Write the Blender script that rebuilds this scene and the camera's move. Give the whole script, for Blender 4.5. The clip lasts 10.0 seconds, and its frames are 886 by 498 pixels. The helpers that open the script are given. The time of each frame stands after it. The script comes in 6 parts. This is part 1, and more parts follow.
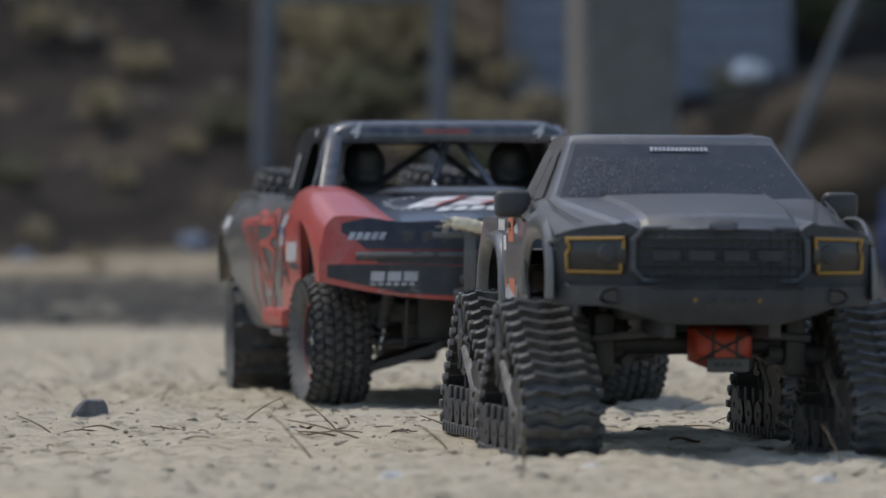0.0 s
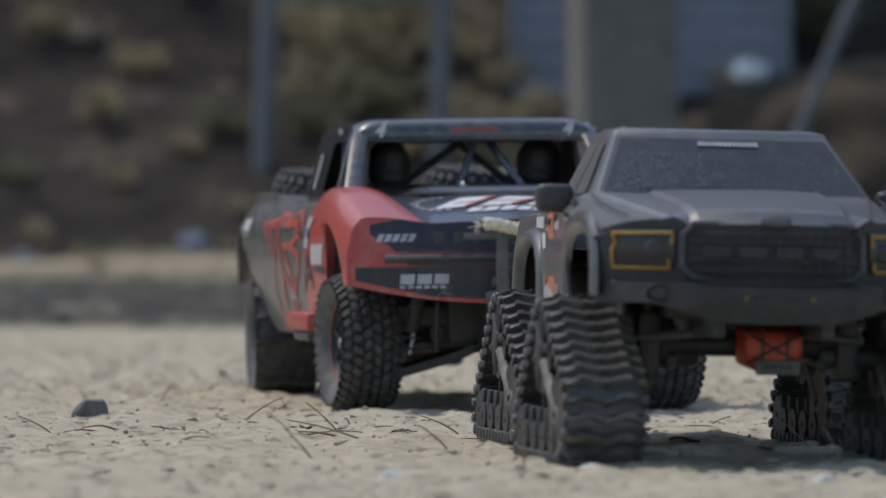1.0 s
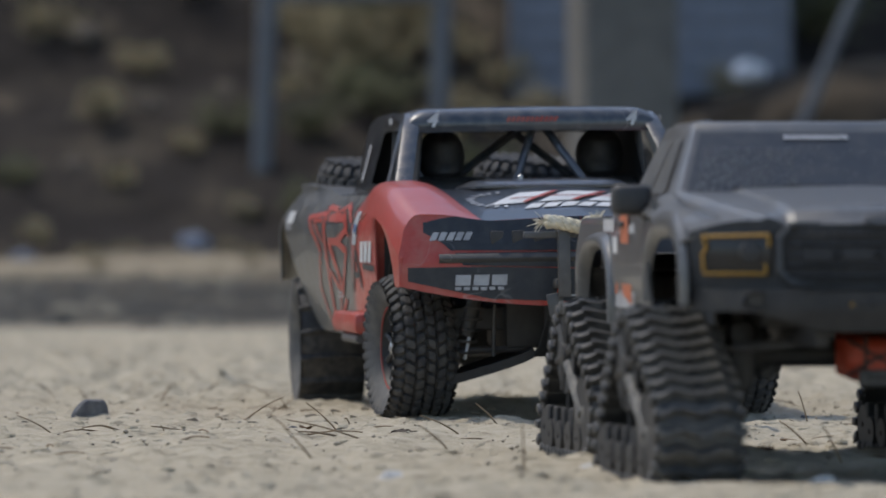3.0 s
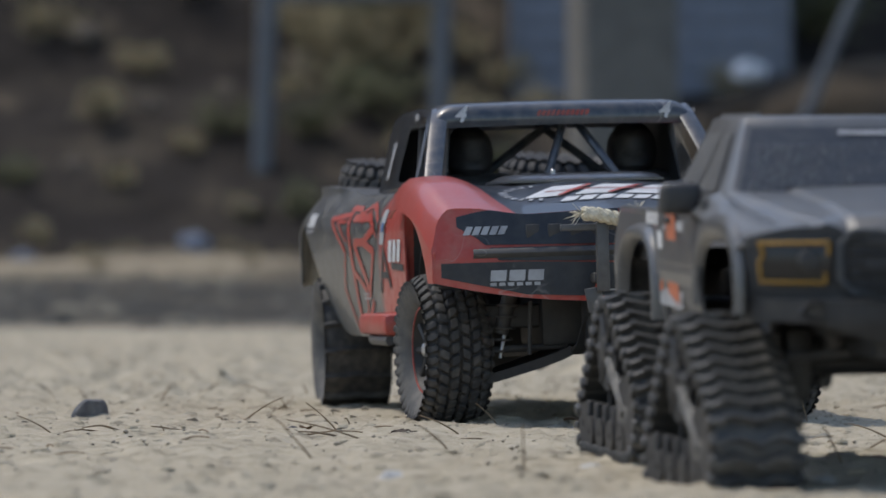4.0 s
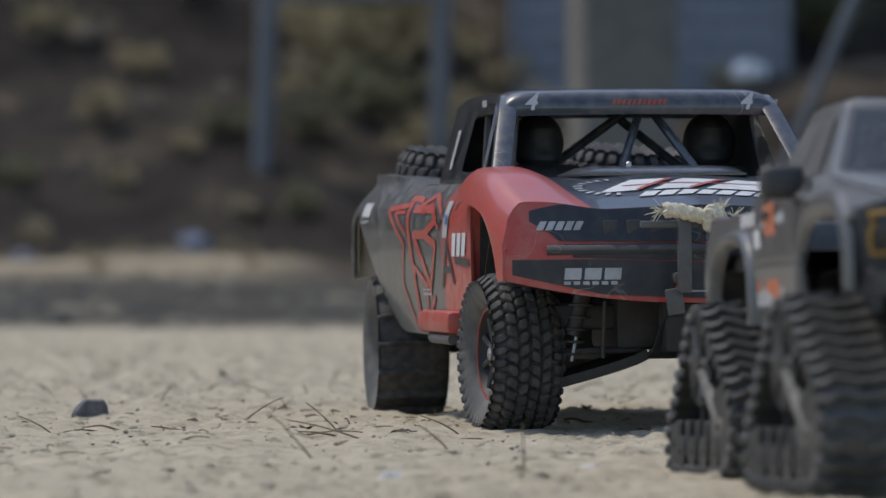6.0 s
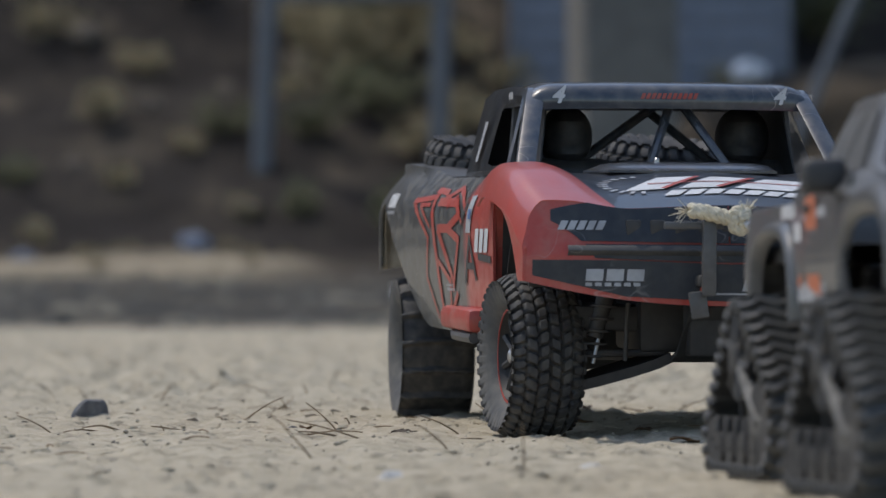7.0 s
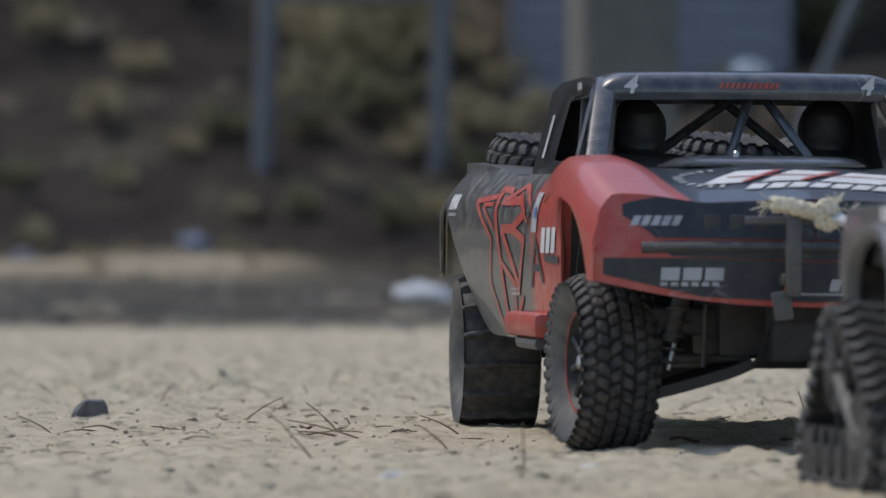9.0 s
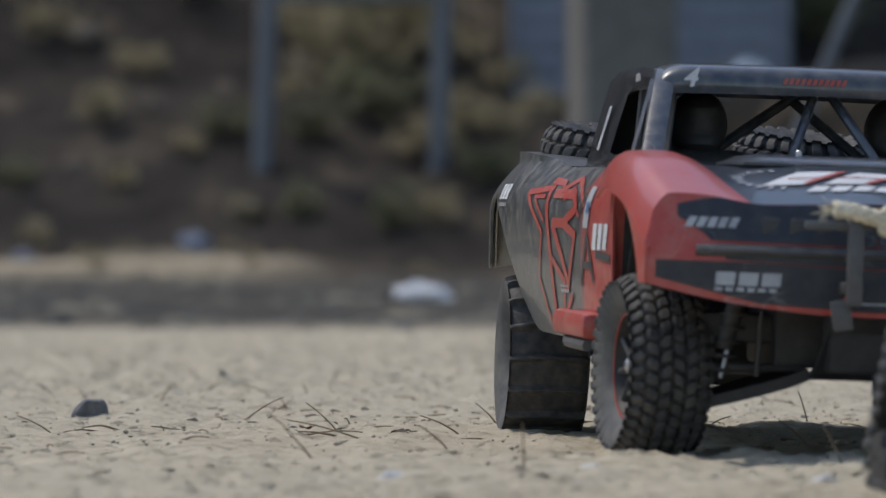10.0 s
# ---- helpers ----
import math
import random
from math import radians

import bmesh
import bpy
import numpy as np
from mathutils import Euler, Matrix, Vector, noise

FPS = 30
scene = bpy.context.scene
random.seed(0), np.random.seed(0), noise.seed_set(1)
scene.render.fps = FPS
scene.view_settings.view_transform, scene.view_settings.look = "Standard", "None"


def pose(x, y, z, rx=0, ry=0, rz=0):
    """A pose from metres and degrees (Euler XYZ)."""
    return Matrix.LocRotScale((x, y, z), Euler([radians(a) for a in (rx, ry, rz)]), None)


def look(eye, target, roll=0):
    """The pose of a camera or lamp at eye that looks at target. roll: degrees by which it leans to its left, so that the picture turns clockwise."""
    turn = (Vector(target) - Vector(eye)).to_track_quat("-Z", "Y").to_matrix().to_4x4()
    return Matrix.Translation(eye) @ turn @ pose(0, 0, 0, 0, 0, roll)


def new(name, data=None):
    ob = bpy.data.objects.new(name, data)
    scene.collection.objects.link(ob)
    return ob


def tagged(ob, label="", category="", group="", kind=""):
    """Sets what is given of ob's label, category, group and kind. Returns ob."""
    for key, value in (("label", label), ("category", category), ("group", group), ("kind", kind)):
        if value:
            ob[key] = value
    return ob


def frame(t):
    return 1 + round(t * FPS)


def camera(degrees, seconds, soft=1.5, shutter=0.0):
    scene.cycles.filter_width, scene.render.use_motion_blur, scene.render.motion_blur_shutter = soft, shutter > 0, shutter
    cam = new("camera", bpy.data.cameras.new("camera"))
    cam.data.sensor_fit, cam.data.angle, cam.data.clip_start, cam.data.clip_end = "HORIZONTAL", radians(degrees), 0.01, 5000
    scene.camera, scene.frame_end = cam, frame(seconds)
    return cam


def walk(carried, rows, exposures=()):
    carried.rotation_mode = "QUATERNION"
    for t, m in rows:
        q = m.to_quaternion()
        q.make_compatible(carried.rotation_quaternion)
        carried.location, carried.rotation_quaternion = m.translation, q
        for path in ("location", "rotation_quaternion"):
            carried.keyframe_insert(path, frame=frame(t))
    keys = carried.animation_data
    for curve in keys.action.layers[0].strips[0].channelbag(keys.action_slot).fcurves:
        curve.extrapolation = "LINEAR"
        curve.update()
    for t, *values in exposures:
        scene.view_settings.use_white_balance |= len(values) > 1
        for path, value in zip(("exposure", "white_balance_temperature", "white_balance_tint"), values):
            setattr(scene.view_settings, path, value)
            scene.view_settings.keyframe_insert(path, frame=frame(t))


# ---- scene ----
# camera: a long lens standing on a low support, a hand above the sand, focused on the middle of the track
cam = camera(10.54, 10.0)
EYE = pose(0, 0, 0.115, 90.263, 0, 0)
walk(cam, [(0.0, EYE), (10.0, EYE)], [(0.0, -0.03, 6800, 10), (10.0, -0.03, 6800, 10)])
cam.data.dof.use_dof = True
cam.data.dof.focus_distance = 3.38
cam.data.dof.aperture_fstop = 11.5

# light: high clear sun from behind the trucks and the left
SUN_TO = Vector((-0.40, 0.31, 0.86)).normalized()
world = bpy.data.worlds.new("world")
scene.world = world
world.use_nodes = True
sky = world.node_tree.nodes.new("ShaderNodeTexSky")
sky.sky_type = "NISHITA"
sky.sun_disc = False
sky.sun_elevation = math.asin(SUN_TO.z)
sky.sun_rotation = math.atan2(SUN_TO.x, SUN_TO.y)
world.node_tree.links.new(sky.outputs[0], world.node_tree.nodes["Background"].inputs[0])
world.node_tree.nodes["Background"].inputs[1].default_value = 0.175
sun = new("sun", bpy.data.lights.new("sun", "SUN"))
sun.data.energy, sun.data.angle, sun.data.color = 2.05, radians(0.6), (1.0, 0.96, 0.90)
sun.matrix_world = look(SUN_TO * 30, (0, 0, 0))


# ---- materials ----
def mat(name, base, rough=0.6, metal=0.0, vary=0.15, scale=60.0, bump=0.1, second=None, amount=0.3, big=9.0, coat=0.0, dust=0.0, scuff=0.0):
    """Two-scale procedural surface: fine grain, broad patches towards a second colour, relief and optional dust."""
    m = bpy.data.materials.new(name)
    m.use_nodes = True
    n, l = m.node_tree.nodes, m.node_tree.links
    bsdf = n["Principled BSDF"]
    bsdf.inputs["Roughness"].default_value, bsdf.inputs["Metallic"].default_value = rough, metal
    bsdf.inputs["Coat Weight"].default_value = coat
    co = n.new("ShaderNodeTexCoord")

    def cloud(s, detail):
        t = n.new("ShaderNodeTexNoise")
        t.inputs["Scale"].default_value, t.inputs["Detail"].default_value = s, detail
        l.new(co.outputs["Object"], t.inputs["Vector"])
        return t.outputs["Fac"]

    def ramp(fac, lo, hi):
        r = n.new("ShaderNodeMapRange")
        r.inputs["From Min"].default_value, r.inputs["From Max"].default_value = lo, hi
        l.new(fac, r.inputs["Value"])
        return r.outputs["Result"]

    def blend(fac, a, b, mode="MIX"):
        x = n.new("ShaderNodeMix")
        x.data_type, x.blend_type = "RGBA", mode
        for sock, val in ((x.inputs["Factor"], fac), (x.inputs[6], a), (x.inputs[7], b)):
            if hasattr(val, "links"):
                l.new(val, sock)
            else:
                sock.default_value = val
        return x.outputs[2]

    fine, broad = cloud(scale, 5), cloud(big, 3)
    two = second or tuple(c * 0.6 for c in base)
    patch = n.new("ShaderNodeMath")
    patch.operation = "MULTIPLY"
    l.new(ramp(broad, 0.42, 0.66), patch.inputs[0])
    patch.inputs[1].default_value = amount
    col = blend(patch.outputs[0], (*base, 1), (*two, 1))
    lo, hi = 1 - vary, 1 + vary
    grain = n.new("ShaderNodeMapRange")
    grain.inputs["From Min"].default_value, grain.inputs["From Max"].default_value = 0.3, 0.7
    grain.inputs["To Min"].default_value, grain.inputs["To Max"].default_value = lo, hi
    l.new(fine, grain.inputs["Value"])
    scl = n.new("ShaderNodeVectorMath")
    scl.operation = "SCALE"
    l.new(col, scl.inputs[0])
    l.new(grain.outputs[0], scl.inputs["Scale"])
    col = scl.outputs[0]
    if dust:
        d = n.new("ShaderNodeMath")
        d.operation = "MULTIPLY"
        l.new(ramp(cloud(big * 3.1, 6), 0.4, 0.75), d.inputs[0])
        d.inputs[1].default_value = dust
        col = blend(d.outputs[0], col, (0.36, 0.32, 0.26, 1))
        rr = n.new("ShaderNodeMapRange")
        rr.inputs["To Min"].default_value, rr.inputs["To Max"].default_value = rough, 0.85
        l.new(d.outputs[0], rr.inputs["Value"])
        l.new(rr.outputs[0], bsdf.inputs["Roughness"])
    if scuff:
        st = n.new("ShaderNodeTexNoise")
        st.inputs["Scale"].default_value, st.inputs["Detail"].default_value, st.inputs["Distortion"].default_value = 24.0, 2.0, 0.3
        l.new(co.outputs["Object"], st.inputs["Vector"])
        off = n.new("ShaderNodeMath")
        off.operation = "SUBTRACT"
        l.new(st.outputs["Fac"], off.inputs[0])
        off.inputs[1].default_value = 0.5
        ab = n.new("ShaderNodeMath")
        ab.operation = "ABSOLUTE"
        l.new(off.outputs[0], ab.inputs[0])
        line = n.new("ShaderNodeMapRange")
        line.inputs["From Min"].default_value, line.inputs["From Max"].default_value = 0.007, 0.002
        l.new(ab.outputs[0], line.inputs["Value"])
        some = n.new("ShaderNodeMath")
        some.operation = "MULTIPLY"
        l.new(line.outputs[0], some.inputs[0])
        l.new(ramp(cloud(17.0, 4), 0.50, 0.66), some.inputs[1])
        deep = n.new("ShaderNodeMath")
        deep.operation = "MULTIPLY"
        l.new(some.outputs[0], deep.inputs[0])
        deep.inputs[1].default_value = scuff
        col = blend(deep.outputs[0], col, (0.42, 0.41, 0.40, 1))
    l.new(col, bsdf.inputs["Base Color"])
    if bump:
        b = n.new("ShaderNodeBump")
        b.inputs["Strength"].default_value, b.inputs["Distance"].default_value = bump, 0.002
        l.new(fine, b.inputs["Height"])
        l.new(b.outputs[0], bsdf.inputs["Normal"])
    return m


RED = mat("red_paint", (0.42, 0.054, 0.040), 0.42, vary=0.06, scale=300, bump=0.03, second=(0.42, 0.09, 0.07), amount=0.5, big=25, coat=0.15, dust=0.24, scuff=0.35)
NAVY = mat("navy_paint", (0.036, 0.045, 0.060), 0.28, vary=0.1, scale=200, bump=0.03, second=(0.055, 0.060, 0.070), amount=0.5, big=30, coat=0.75, dust=0.20, scuff=0.35)
CHARCOAL = mat("charcoal_paint", (0.042, 0.044, 0.047), 0.5, vary=0.12, scale=120, bump=0.05, second=(0.065, 0.065, 0.066), amount=0.5, big=20, dust=0.1, scuff=0.3)
GREY = mat("grey_paint", (0.084, 0.086, 0.089), 0.36, vary=0.05, scale=400, bump=0.02, second=(0.10, 0.105, 0.11), amount=0.4, big=18, coat=0.25, dust=0.12, scuff=0.2)
BLACK = mat("black_plastic", (0.034, 0.034, 0.036), 0.55, vary=0.15, scale=200, bump=0.08, dust=0.11)
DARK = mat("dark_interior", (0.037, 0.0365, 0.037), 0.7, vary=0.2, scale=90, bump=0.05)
RUBBER = mat("tyre_rubber", (0.036, 0.036, 0.039), 0.72, vary=0.2, scale=160, bump=0.15, second=(0.05, 0.048, 0.045), amount=0.6, big=40, dust=0.2)
SIDEWALL = mat("dusty_sidewall", (0.072, 0.072, 0.073), 0.7, vary=0.12, scale=120, bump=0.08, second=(0.10, 0.098, 0.095), amount=0.6, big=22, dust=0.3)
STEEL = mat("brushed_steel", (0.45, 0.45, 0.46), 0.35, metal=0.9, vary=0.1, scale=200, bump=0.05)
DULL = mat("dull_grey_metal", (0.105, 0.105, 0.108), 0.5, metal=0.4, vary=0.15, scale=150, bump=0.08, dust=0.12)
WHITE = mat("white_vinyl", (0.62, 0.63, 0.64), 0.5, vary=0.08, scale=150, bump=0.0, second=(0.4, 0.4, 0.4), amount=0.35, big=60)
PALE = mat("pale_vinyl", (0.40, 0.41, 0.43), 0.5, vary=0.1, scale=150, bump=0.0, second=(0.22, 0.22, 0.23), amount=0.5, big=60)
ORANGE = mat("orange_vinyl", (0.52, 0.16, 0.08), 0.5, vary=0.1, scale=150, bump=0.0)
BLUE = mat("blue_vinyl", (0.10, 0.18, 0.38), 0.5, vary=0.1, scale=150, bump=0.0)
YELLOW = mat("amber_lamp_frame", (0.37, 0.20, 0.030), 0.5, vary=0.1, scale=120, bump=0.04)
HELMET = mat("dull_black_helmet", (0.034, 0.034, 0.037), 0.5, vary=0.15, scale=120, bump=0.05, second=(0.05, 0.05, 0.05), amount=0.6, big=45, dust=0.10)
DIFF = mat("orange_red_cover", (0.45, 0.062, 0.03), 0.45, vary=0.15, scale=120, bump=0.08, second=(0.3, 0.05, 0.03), amount=0.5, big=50)
BELT = mat("track_rubber", (0.049, 0.051, 0.054), 0.42, vary=0.2, scale=150, bump=0.12, second=(0.07, 0.068, 0.064), amount=0.5, big=35, dust=0.22)
TRACKGREY = mat("dusty_track_plastic", (0.15, 0.147, 0.14), 0.65, vary=0.25, scale=120, bump=0.1, second=(0.03, 0.03, 0.03), amount=0.7, big=40, dust=0.4)
ROPE = mat("hemp_rope", (0.66, 0.60, 0.47), 0.85, vary=0.25, scale=250, bump=0.5, second=(0.45, 0.36, 0.22), amount=0.6, big=50)
# black trim; on the pickup's front it also stands for shade over grey paint
TRIM = mat("satin_black_trim_and_shade", (0.020, 0.021, 0.023), 0.6, vary=0.1, scale=200, bump=0.05, second=(0.04, 0.04, 0.042), amount=0.5, big=25, dust=0.05)
# navy nose decal, darker than NAVY because the front's shade is mixed in
SHADED_DECAL = mat("shaded_navy_decal", (0.015, 0.019, 0.027), 0.42, vary=0.12, scale=200, bump=0.03, second=(0.03, 0.033, 0.04), amount=0.4, big=30, dust=0.06, scuff=0.35)
LENS = mat("smoked_lens", (0.016, 0.016, 0.018), 0.32, vary=0.1, scale=80, bump=0.0, coat=0.15)
BEIGE = mat("bare_shell_inside", (0.42, 0.37, 0.29), 0.7, vary=0.15, scale=90, bump=0.05)
SAND_NEEDLE = mat("dry_needle", (0.24, 0.175, 0.11), 0.8, vary=0.3, scale=90, bump=0.2)
LEAFBROWN = mat("dead_leaf", (0.14, 0.085, 0.045), 0.8, vary=0.3, scale=90, bump=0.3)
STONE = mat("dark_stone", (0.085, 0.088, 0.10), 0.75, vary=0.25, scale=130, bump=0.5, second=(0.15, 0.15, 0.15), amount=0.4, big=60, dust=0.2)
PEBBLE = mat("pale_pebble", (0.55, 0.54, 0.52), 0.7, vary=0.2, scale=160, bump=0.3)
CONCRETE = mat("weathered_concrete", (0.175, 0.162, 0.142), 0.85, vary=0.15, scale=12, bump=0.3, second=(0.10, 0.10, 0.095), amount=0.6, big=2)
POST = mat("galvanised_post", (0.15, 0.157, 0.172), 0.5, metal=0.2, vary=0.1, scale=20, bump=0.1)
SHEDBLUE = mat("blue_grey_boards", (0.20, 0.218, 0.262), 0.7, vary=0.1, scale=15, bump=0.2)
BLUEDRUM = mat("dark_blue_plastic", (0.02, 0.035, 0.11), 0.45, vary=0.15, scale=20, bump=0.1)
BAG = mat("white_plastic_bag", (0.75, 0.76, 0.78), 0.45, vary=0.1, scale=30, bump=0.4)
LITTER = mat("pale_blue_litter", (0.15, 0.19, 0.27), 0.5, vary=0.1, scale=30, bump=0.2)
ROCK = mat("tan_rock", (0.14, 0.11, 0.08), 0.9, vary=0.3, scale=14, bump=0.6, second=(0.13, 0.11, 0.09), amount=0.7, big=3)
LEAF = mat("scrub_leaf", (0.100, 0.104, 0.038), 0.7, vary=0.4, scale=6, bump=0.1, second=(0.07, 0.06, 0.025), amount=0.7, big=1.5)
DRYLEAF = mat("dry_scrub", (0.36, 0.290, 0.160), 0.85, vary=0.4, scale=6, bump=0.1, second=(0.10, 0.085, 0.05), amount=0.7, big=1.5)
BARK = mat("scrub_wood", (0.08, 0.06, 0.045), 0.9, vary=0.3, scale=30, bump=0.4)


def layered_paint(name, dark, light, slope, cut, sharp=600.0, axis=1, dust=0.08):
    """Dark paint with a light-coloured field beyond a slanted line over the panel, feathered like airbrush."""
    m = mat(name, dark, 0.30, vary=0.08, scale=250, bump=0.03, second=tuple(c * 1.6 for c in dark), amount=0.4, big=30, coat=0.3, dust=dust, scuff=0.35)
    n, l = m.node_tree.nodes, m.node_tree.links
    bsdf = n["Principled BSDF"]
    old = bsdf.inputs["Base Color"].links[0].from_socket
    co = n.new("ShaderNodeTexCoord")
    sep = n.new("ShaderNodeSeparateXYZ")
    l.new(co.outputs["Object"], sep.inputs[0])
    across = n.new("ShaderNodeMath")
    across.operation = "ABSOLUTE"
    l.new(sep.outputs[axis], across.inputs[0])
    lean = n.new("ShaderNodeMath")
    lean.operation = "MULTIPLY_ADD"
    l.new(sep.outputs[0], lean.inputs[0])
    lean.inputs[1].default_value = slope
    l.new(across.outputs[0], lean.inputs[2])
    step = n.new("ShaderNodeMapRange")
    step.inputs["From Min"].default_value, step.inputs["From Max"].default_value = cut - 0.5 / sharp, cut + 0.5 / sharp
    l.new(lean.outputs[0], step.inputs["Value"])
    tone = n.new("ShaderNodeTexNoise")
    tone.inputs["Scale"].default_value = 40
    l.new(co.outputs["Object"], tone.inputs["Vector"])
    two = n.new("ShaderNodeMix")
    two.data_type = "RGBA"
    l.new(tone.outputs["Fac"], two.inputs["Factor"])
    two.inputs[6].default_value = (*light, 1)
    two.inputs[7].default_value = (*[c * 0.7 + 0.06 for c in light], 1)
    mix = n.new("ShaderNodeMix")
    mix.data_type = "RGBA"
    l.new(step.outputs[0], mix.inputs["Factor"])
    l.new(old, mix.inputs[6])
    l.new(two.outputs[2], mix.inputs[7])
    l.new(mix.outputs[2], bsdf.inputs["Base Color"])
    return m


HOODPAINT = layered_paint("hood_two_tone", (0.024, 0.031, 0.044), (0.47, 0.055, 0.038), 0.19, 0.095)
SIDEPAINT = layered_paint("side_two_tone", (0.058, 0.064, 0.070), (0.46, 0.05, 0.035), 1.0, -0.02, sharp=60.0, dust=0.34)


def ground_material():
    """Pale sand by the camera, a band of dark gritty road, a sandy bank and the brown hillside behind."""
    m = bpy.data.materials.new("sand_and_soil")
    m.use_nodes = True
    n, l = m.node_tree.nodes, m.node_tree.links
    bsdf = n["Principled BSDF"]
    bsdf.inputs["Roughness"].default_value = 0.95
    bsdf.inputs["Specular IOR Level"].default_value = 0.2
    co = n.new("ShaderNodeTexCoord")
    sep = n.new("ShaderNodeSeparateXYZ")
    l.new(co.outputs["Object"], sep.inputs[0])

    def cloud(s, detail=4.0, rough=0.55):
        t = n.new("ShaderNodeTexNoise")
        t.inputs["Scale"].default_value, t.inputs["Detail"].default_value, t.inputs["Roughness"].default_value = s, detail, rough
        l.new(co.outputs["Object"], t.inputs["Vector"])
        return t.outputs["Fac"]

    def ramp(fac, stops):
        r = n.new("ShaderNodeValToRGB")
        e = r.color_ramp.elements
        while len(e) < len(stops):
            e.new(0.5)
        for el, (pos, c) in zip(e, stops):
            el.position, el.color = pos, (*c, 1)
        l.new(fac, r.inputs[0])
        return r.outputs[0]

    def mix(fac, a, b, mode="MIX"):
        x = n.new("ShaderNodeMix")
        x.data_type, x.blend_type = "RGBA", mode
        if hasattr(fac, "links"):
            l.new(fac, x.inputs["Factor"])
        else:
            x.inputs["Factor"].default_value = fac
        l.new(a, x.inputs[6])
        l.new(b, x.inputs[7])
        return x.outputs[2]

    def edge(y, width, wobble):
        w = n.new("ShaderNodeMath")
        w.operation = "MULTIPLY_ADD"
        l.new(cloud(2.6), w.inputs[0])
        w.inputs[1].default_value = wobble
        l.new(sep.outputs[1], w.inputs[2])
        r = n.new("ShaderNodeMapRange")
        r.inputs["From Min"].default_value, r.inputs["From Max"].default_value = y + wobble / 2 - width, y + wobble / 2 + width
        l.new(w.outputs[0], r.inputs["Value"])
        return r.outputs[0]

    grains = ramp(cloud(900, 2, 0.7), [(0.30, (0.20, 0.175, 0.135)), (0.45, (0.44, 0.39, 0.295)), (0.62, (0.525, 0.465, 0.36)), (0.74, (0.66, 0.62, 0.53))])
    drifts = ramp(cloud(11, 5), [(0.3, (0.365, 0.315, 0.230)), (0.7, (0.55, 0.487, 0.37))])
    clumps = ramp(cloud(48, 5, 0.65), [(0.34, (0.19, 0.160, 0.118)), (0.46, (0.475, 0.412, 0.302)), (0.68, (0.64, 0.57, 0.445))])
    sand = mix(0.50, mix(0.5, grains, drifts), clumps)
    road = mix(0.55, ramp(cloud(7, 6), [(0.3, (0.036, 0.035, 0.034)), (0.6, (0.056, 0.053, 0.049)), (0.75, (0.18, 0.155, 0.115))]), ramp(cloud(1.3, 4), [(0.35, (0.029, 0.029, 0.029)), (0.52, (0.056, 0.053, 0.045)), (0.66, (0.21, 0.175, 0.115))]))
    bank = ramp(cloud(2.2, 5), [(0.34, (0.09, 0.075, 0.055)), (0.50, (0.30, 0.25, 0.175)), (0.68, (0.42, 0.36, 0.26))])
    hill = ramp(cloud(2.2, 4, 0.6), [(0.34, (0.017, 0.0135, 0.0115)), (0.50, (0.028, 0.0228, 0.019)), (0.61, (0.052, 0.042, 0.031)), (0.74, (0.16, 0.124, 0.088))])
    col = mix(edge(9.7, 0.8, 2.2), sand, road)
    side = n.new("ShaderNodeMapRange")
    side.inputs["From Min"].default_value, side.inputs["From Max"].default_value = -0.55, -0.15
    wander = n.new("ShaderNodeMath")
    wander.operation = "MULTIPLY_ADD"
    l.new(cloud(1.7), wander.inputs[0])
    wander.inputs[1].default_value = 0.5
    l.new(sep.outputs[0], wander.inputs[2])
    l.new(wander.outputs[0], side.inputs["Value"])
    far = mix(side.outputs[0], bank, ramp(cloud(2.4, 5), [(0.36, (0.036, 0.030, 0.025)), (0.6, (0.075, 0.060, 0.044)), (0.75, (0.17, 0.135, 0.09))]))
    col = mix(edge(18.2, 0.5, 1.5), col, far)
    col = mix(edge(20.75, 0.35, 0.8), col, hill)
    l.new(col, bsdf.inputs["Base Color"])
    b = n.new("ShaderNodeBump")
    b.inputs["Strength"].default_value, b.inputs["Distance"].default_value = 0.7, 0.0036
    h = n.new("ShaderNodeMath")
    h.operation = "ADD"
    l.new(cloud(420, 3, 0.7), h.inputs[0])
    l.new(cloud(95, 4), h.inputs[1])
    l.new(h.outputs[0], b.inputs["Height"])
    l.new(b.outputs[0], bsdf.inputs["Normal"])
    return m


SAND = ground_material()


# ---- mesh helpers ----
def part(name, bm, material, parent=None, label="", smooth=True):
    """Link a bmesh as one mesh object, under a thing or a part."""
    bmesh.ops.recalc_face_normals(bm, faces=bm.faces[:])
    me = bpy.data.meshes.new(name)
    bm.to_mesh(me)
    bm.free()
    for m in material if isinstance(material, (list, tuple)) else (material,):
        me.materials.append(m)
    if smooth:
        for p in me.polygons:
            p.use_smooth = True
        me.set_sharp_from_angle(angle=radians(38))
    ob = new(name, me)
    ob.parent = parent
    if label:
        ob["label"] = label
    return ob


def lerp(a, b, t):
    return a + (b - a) * t


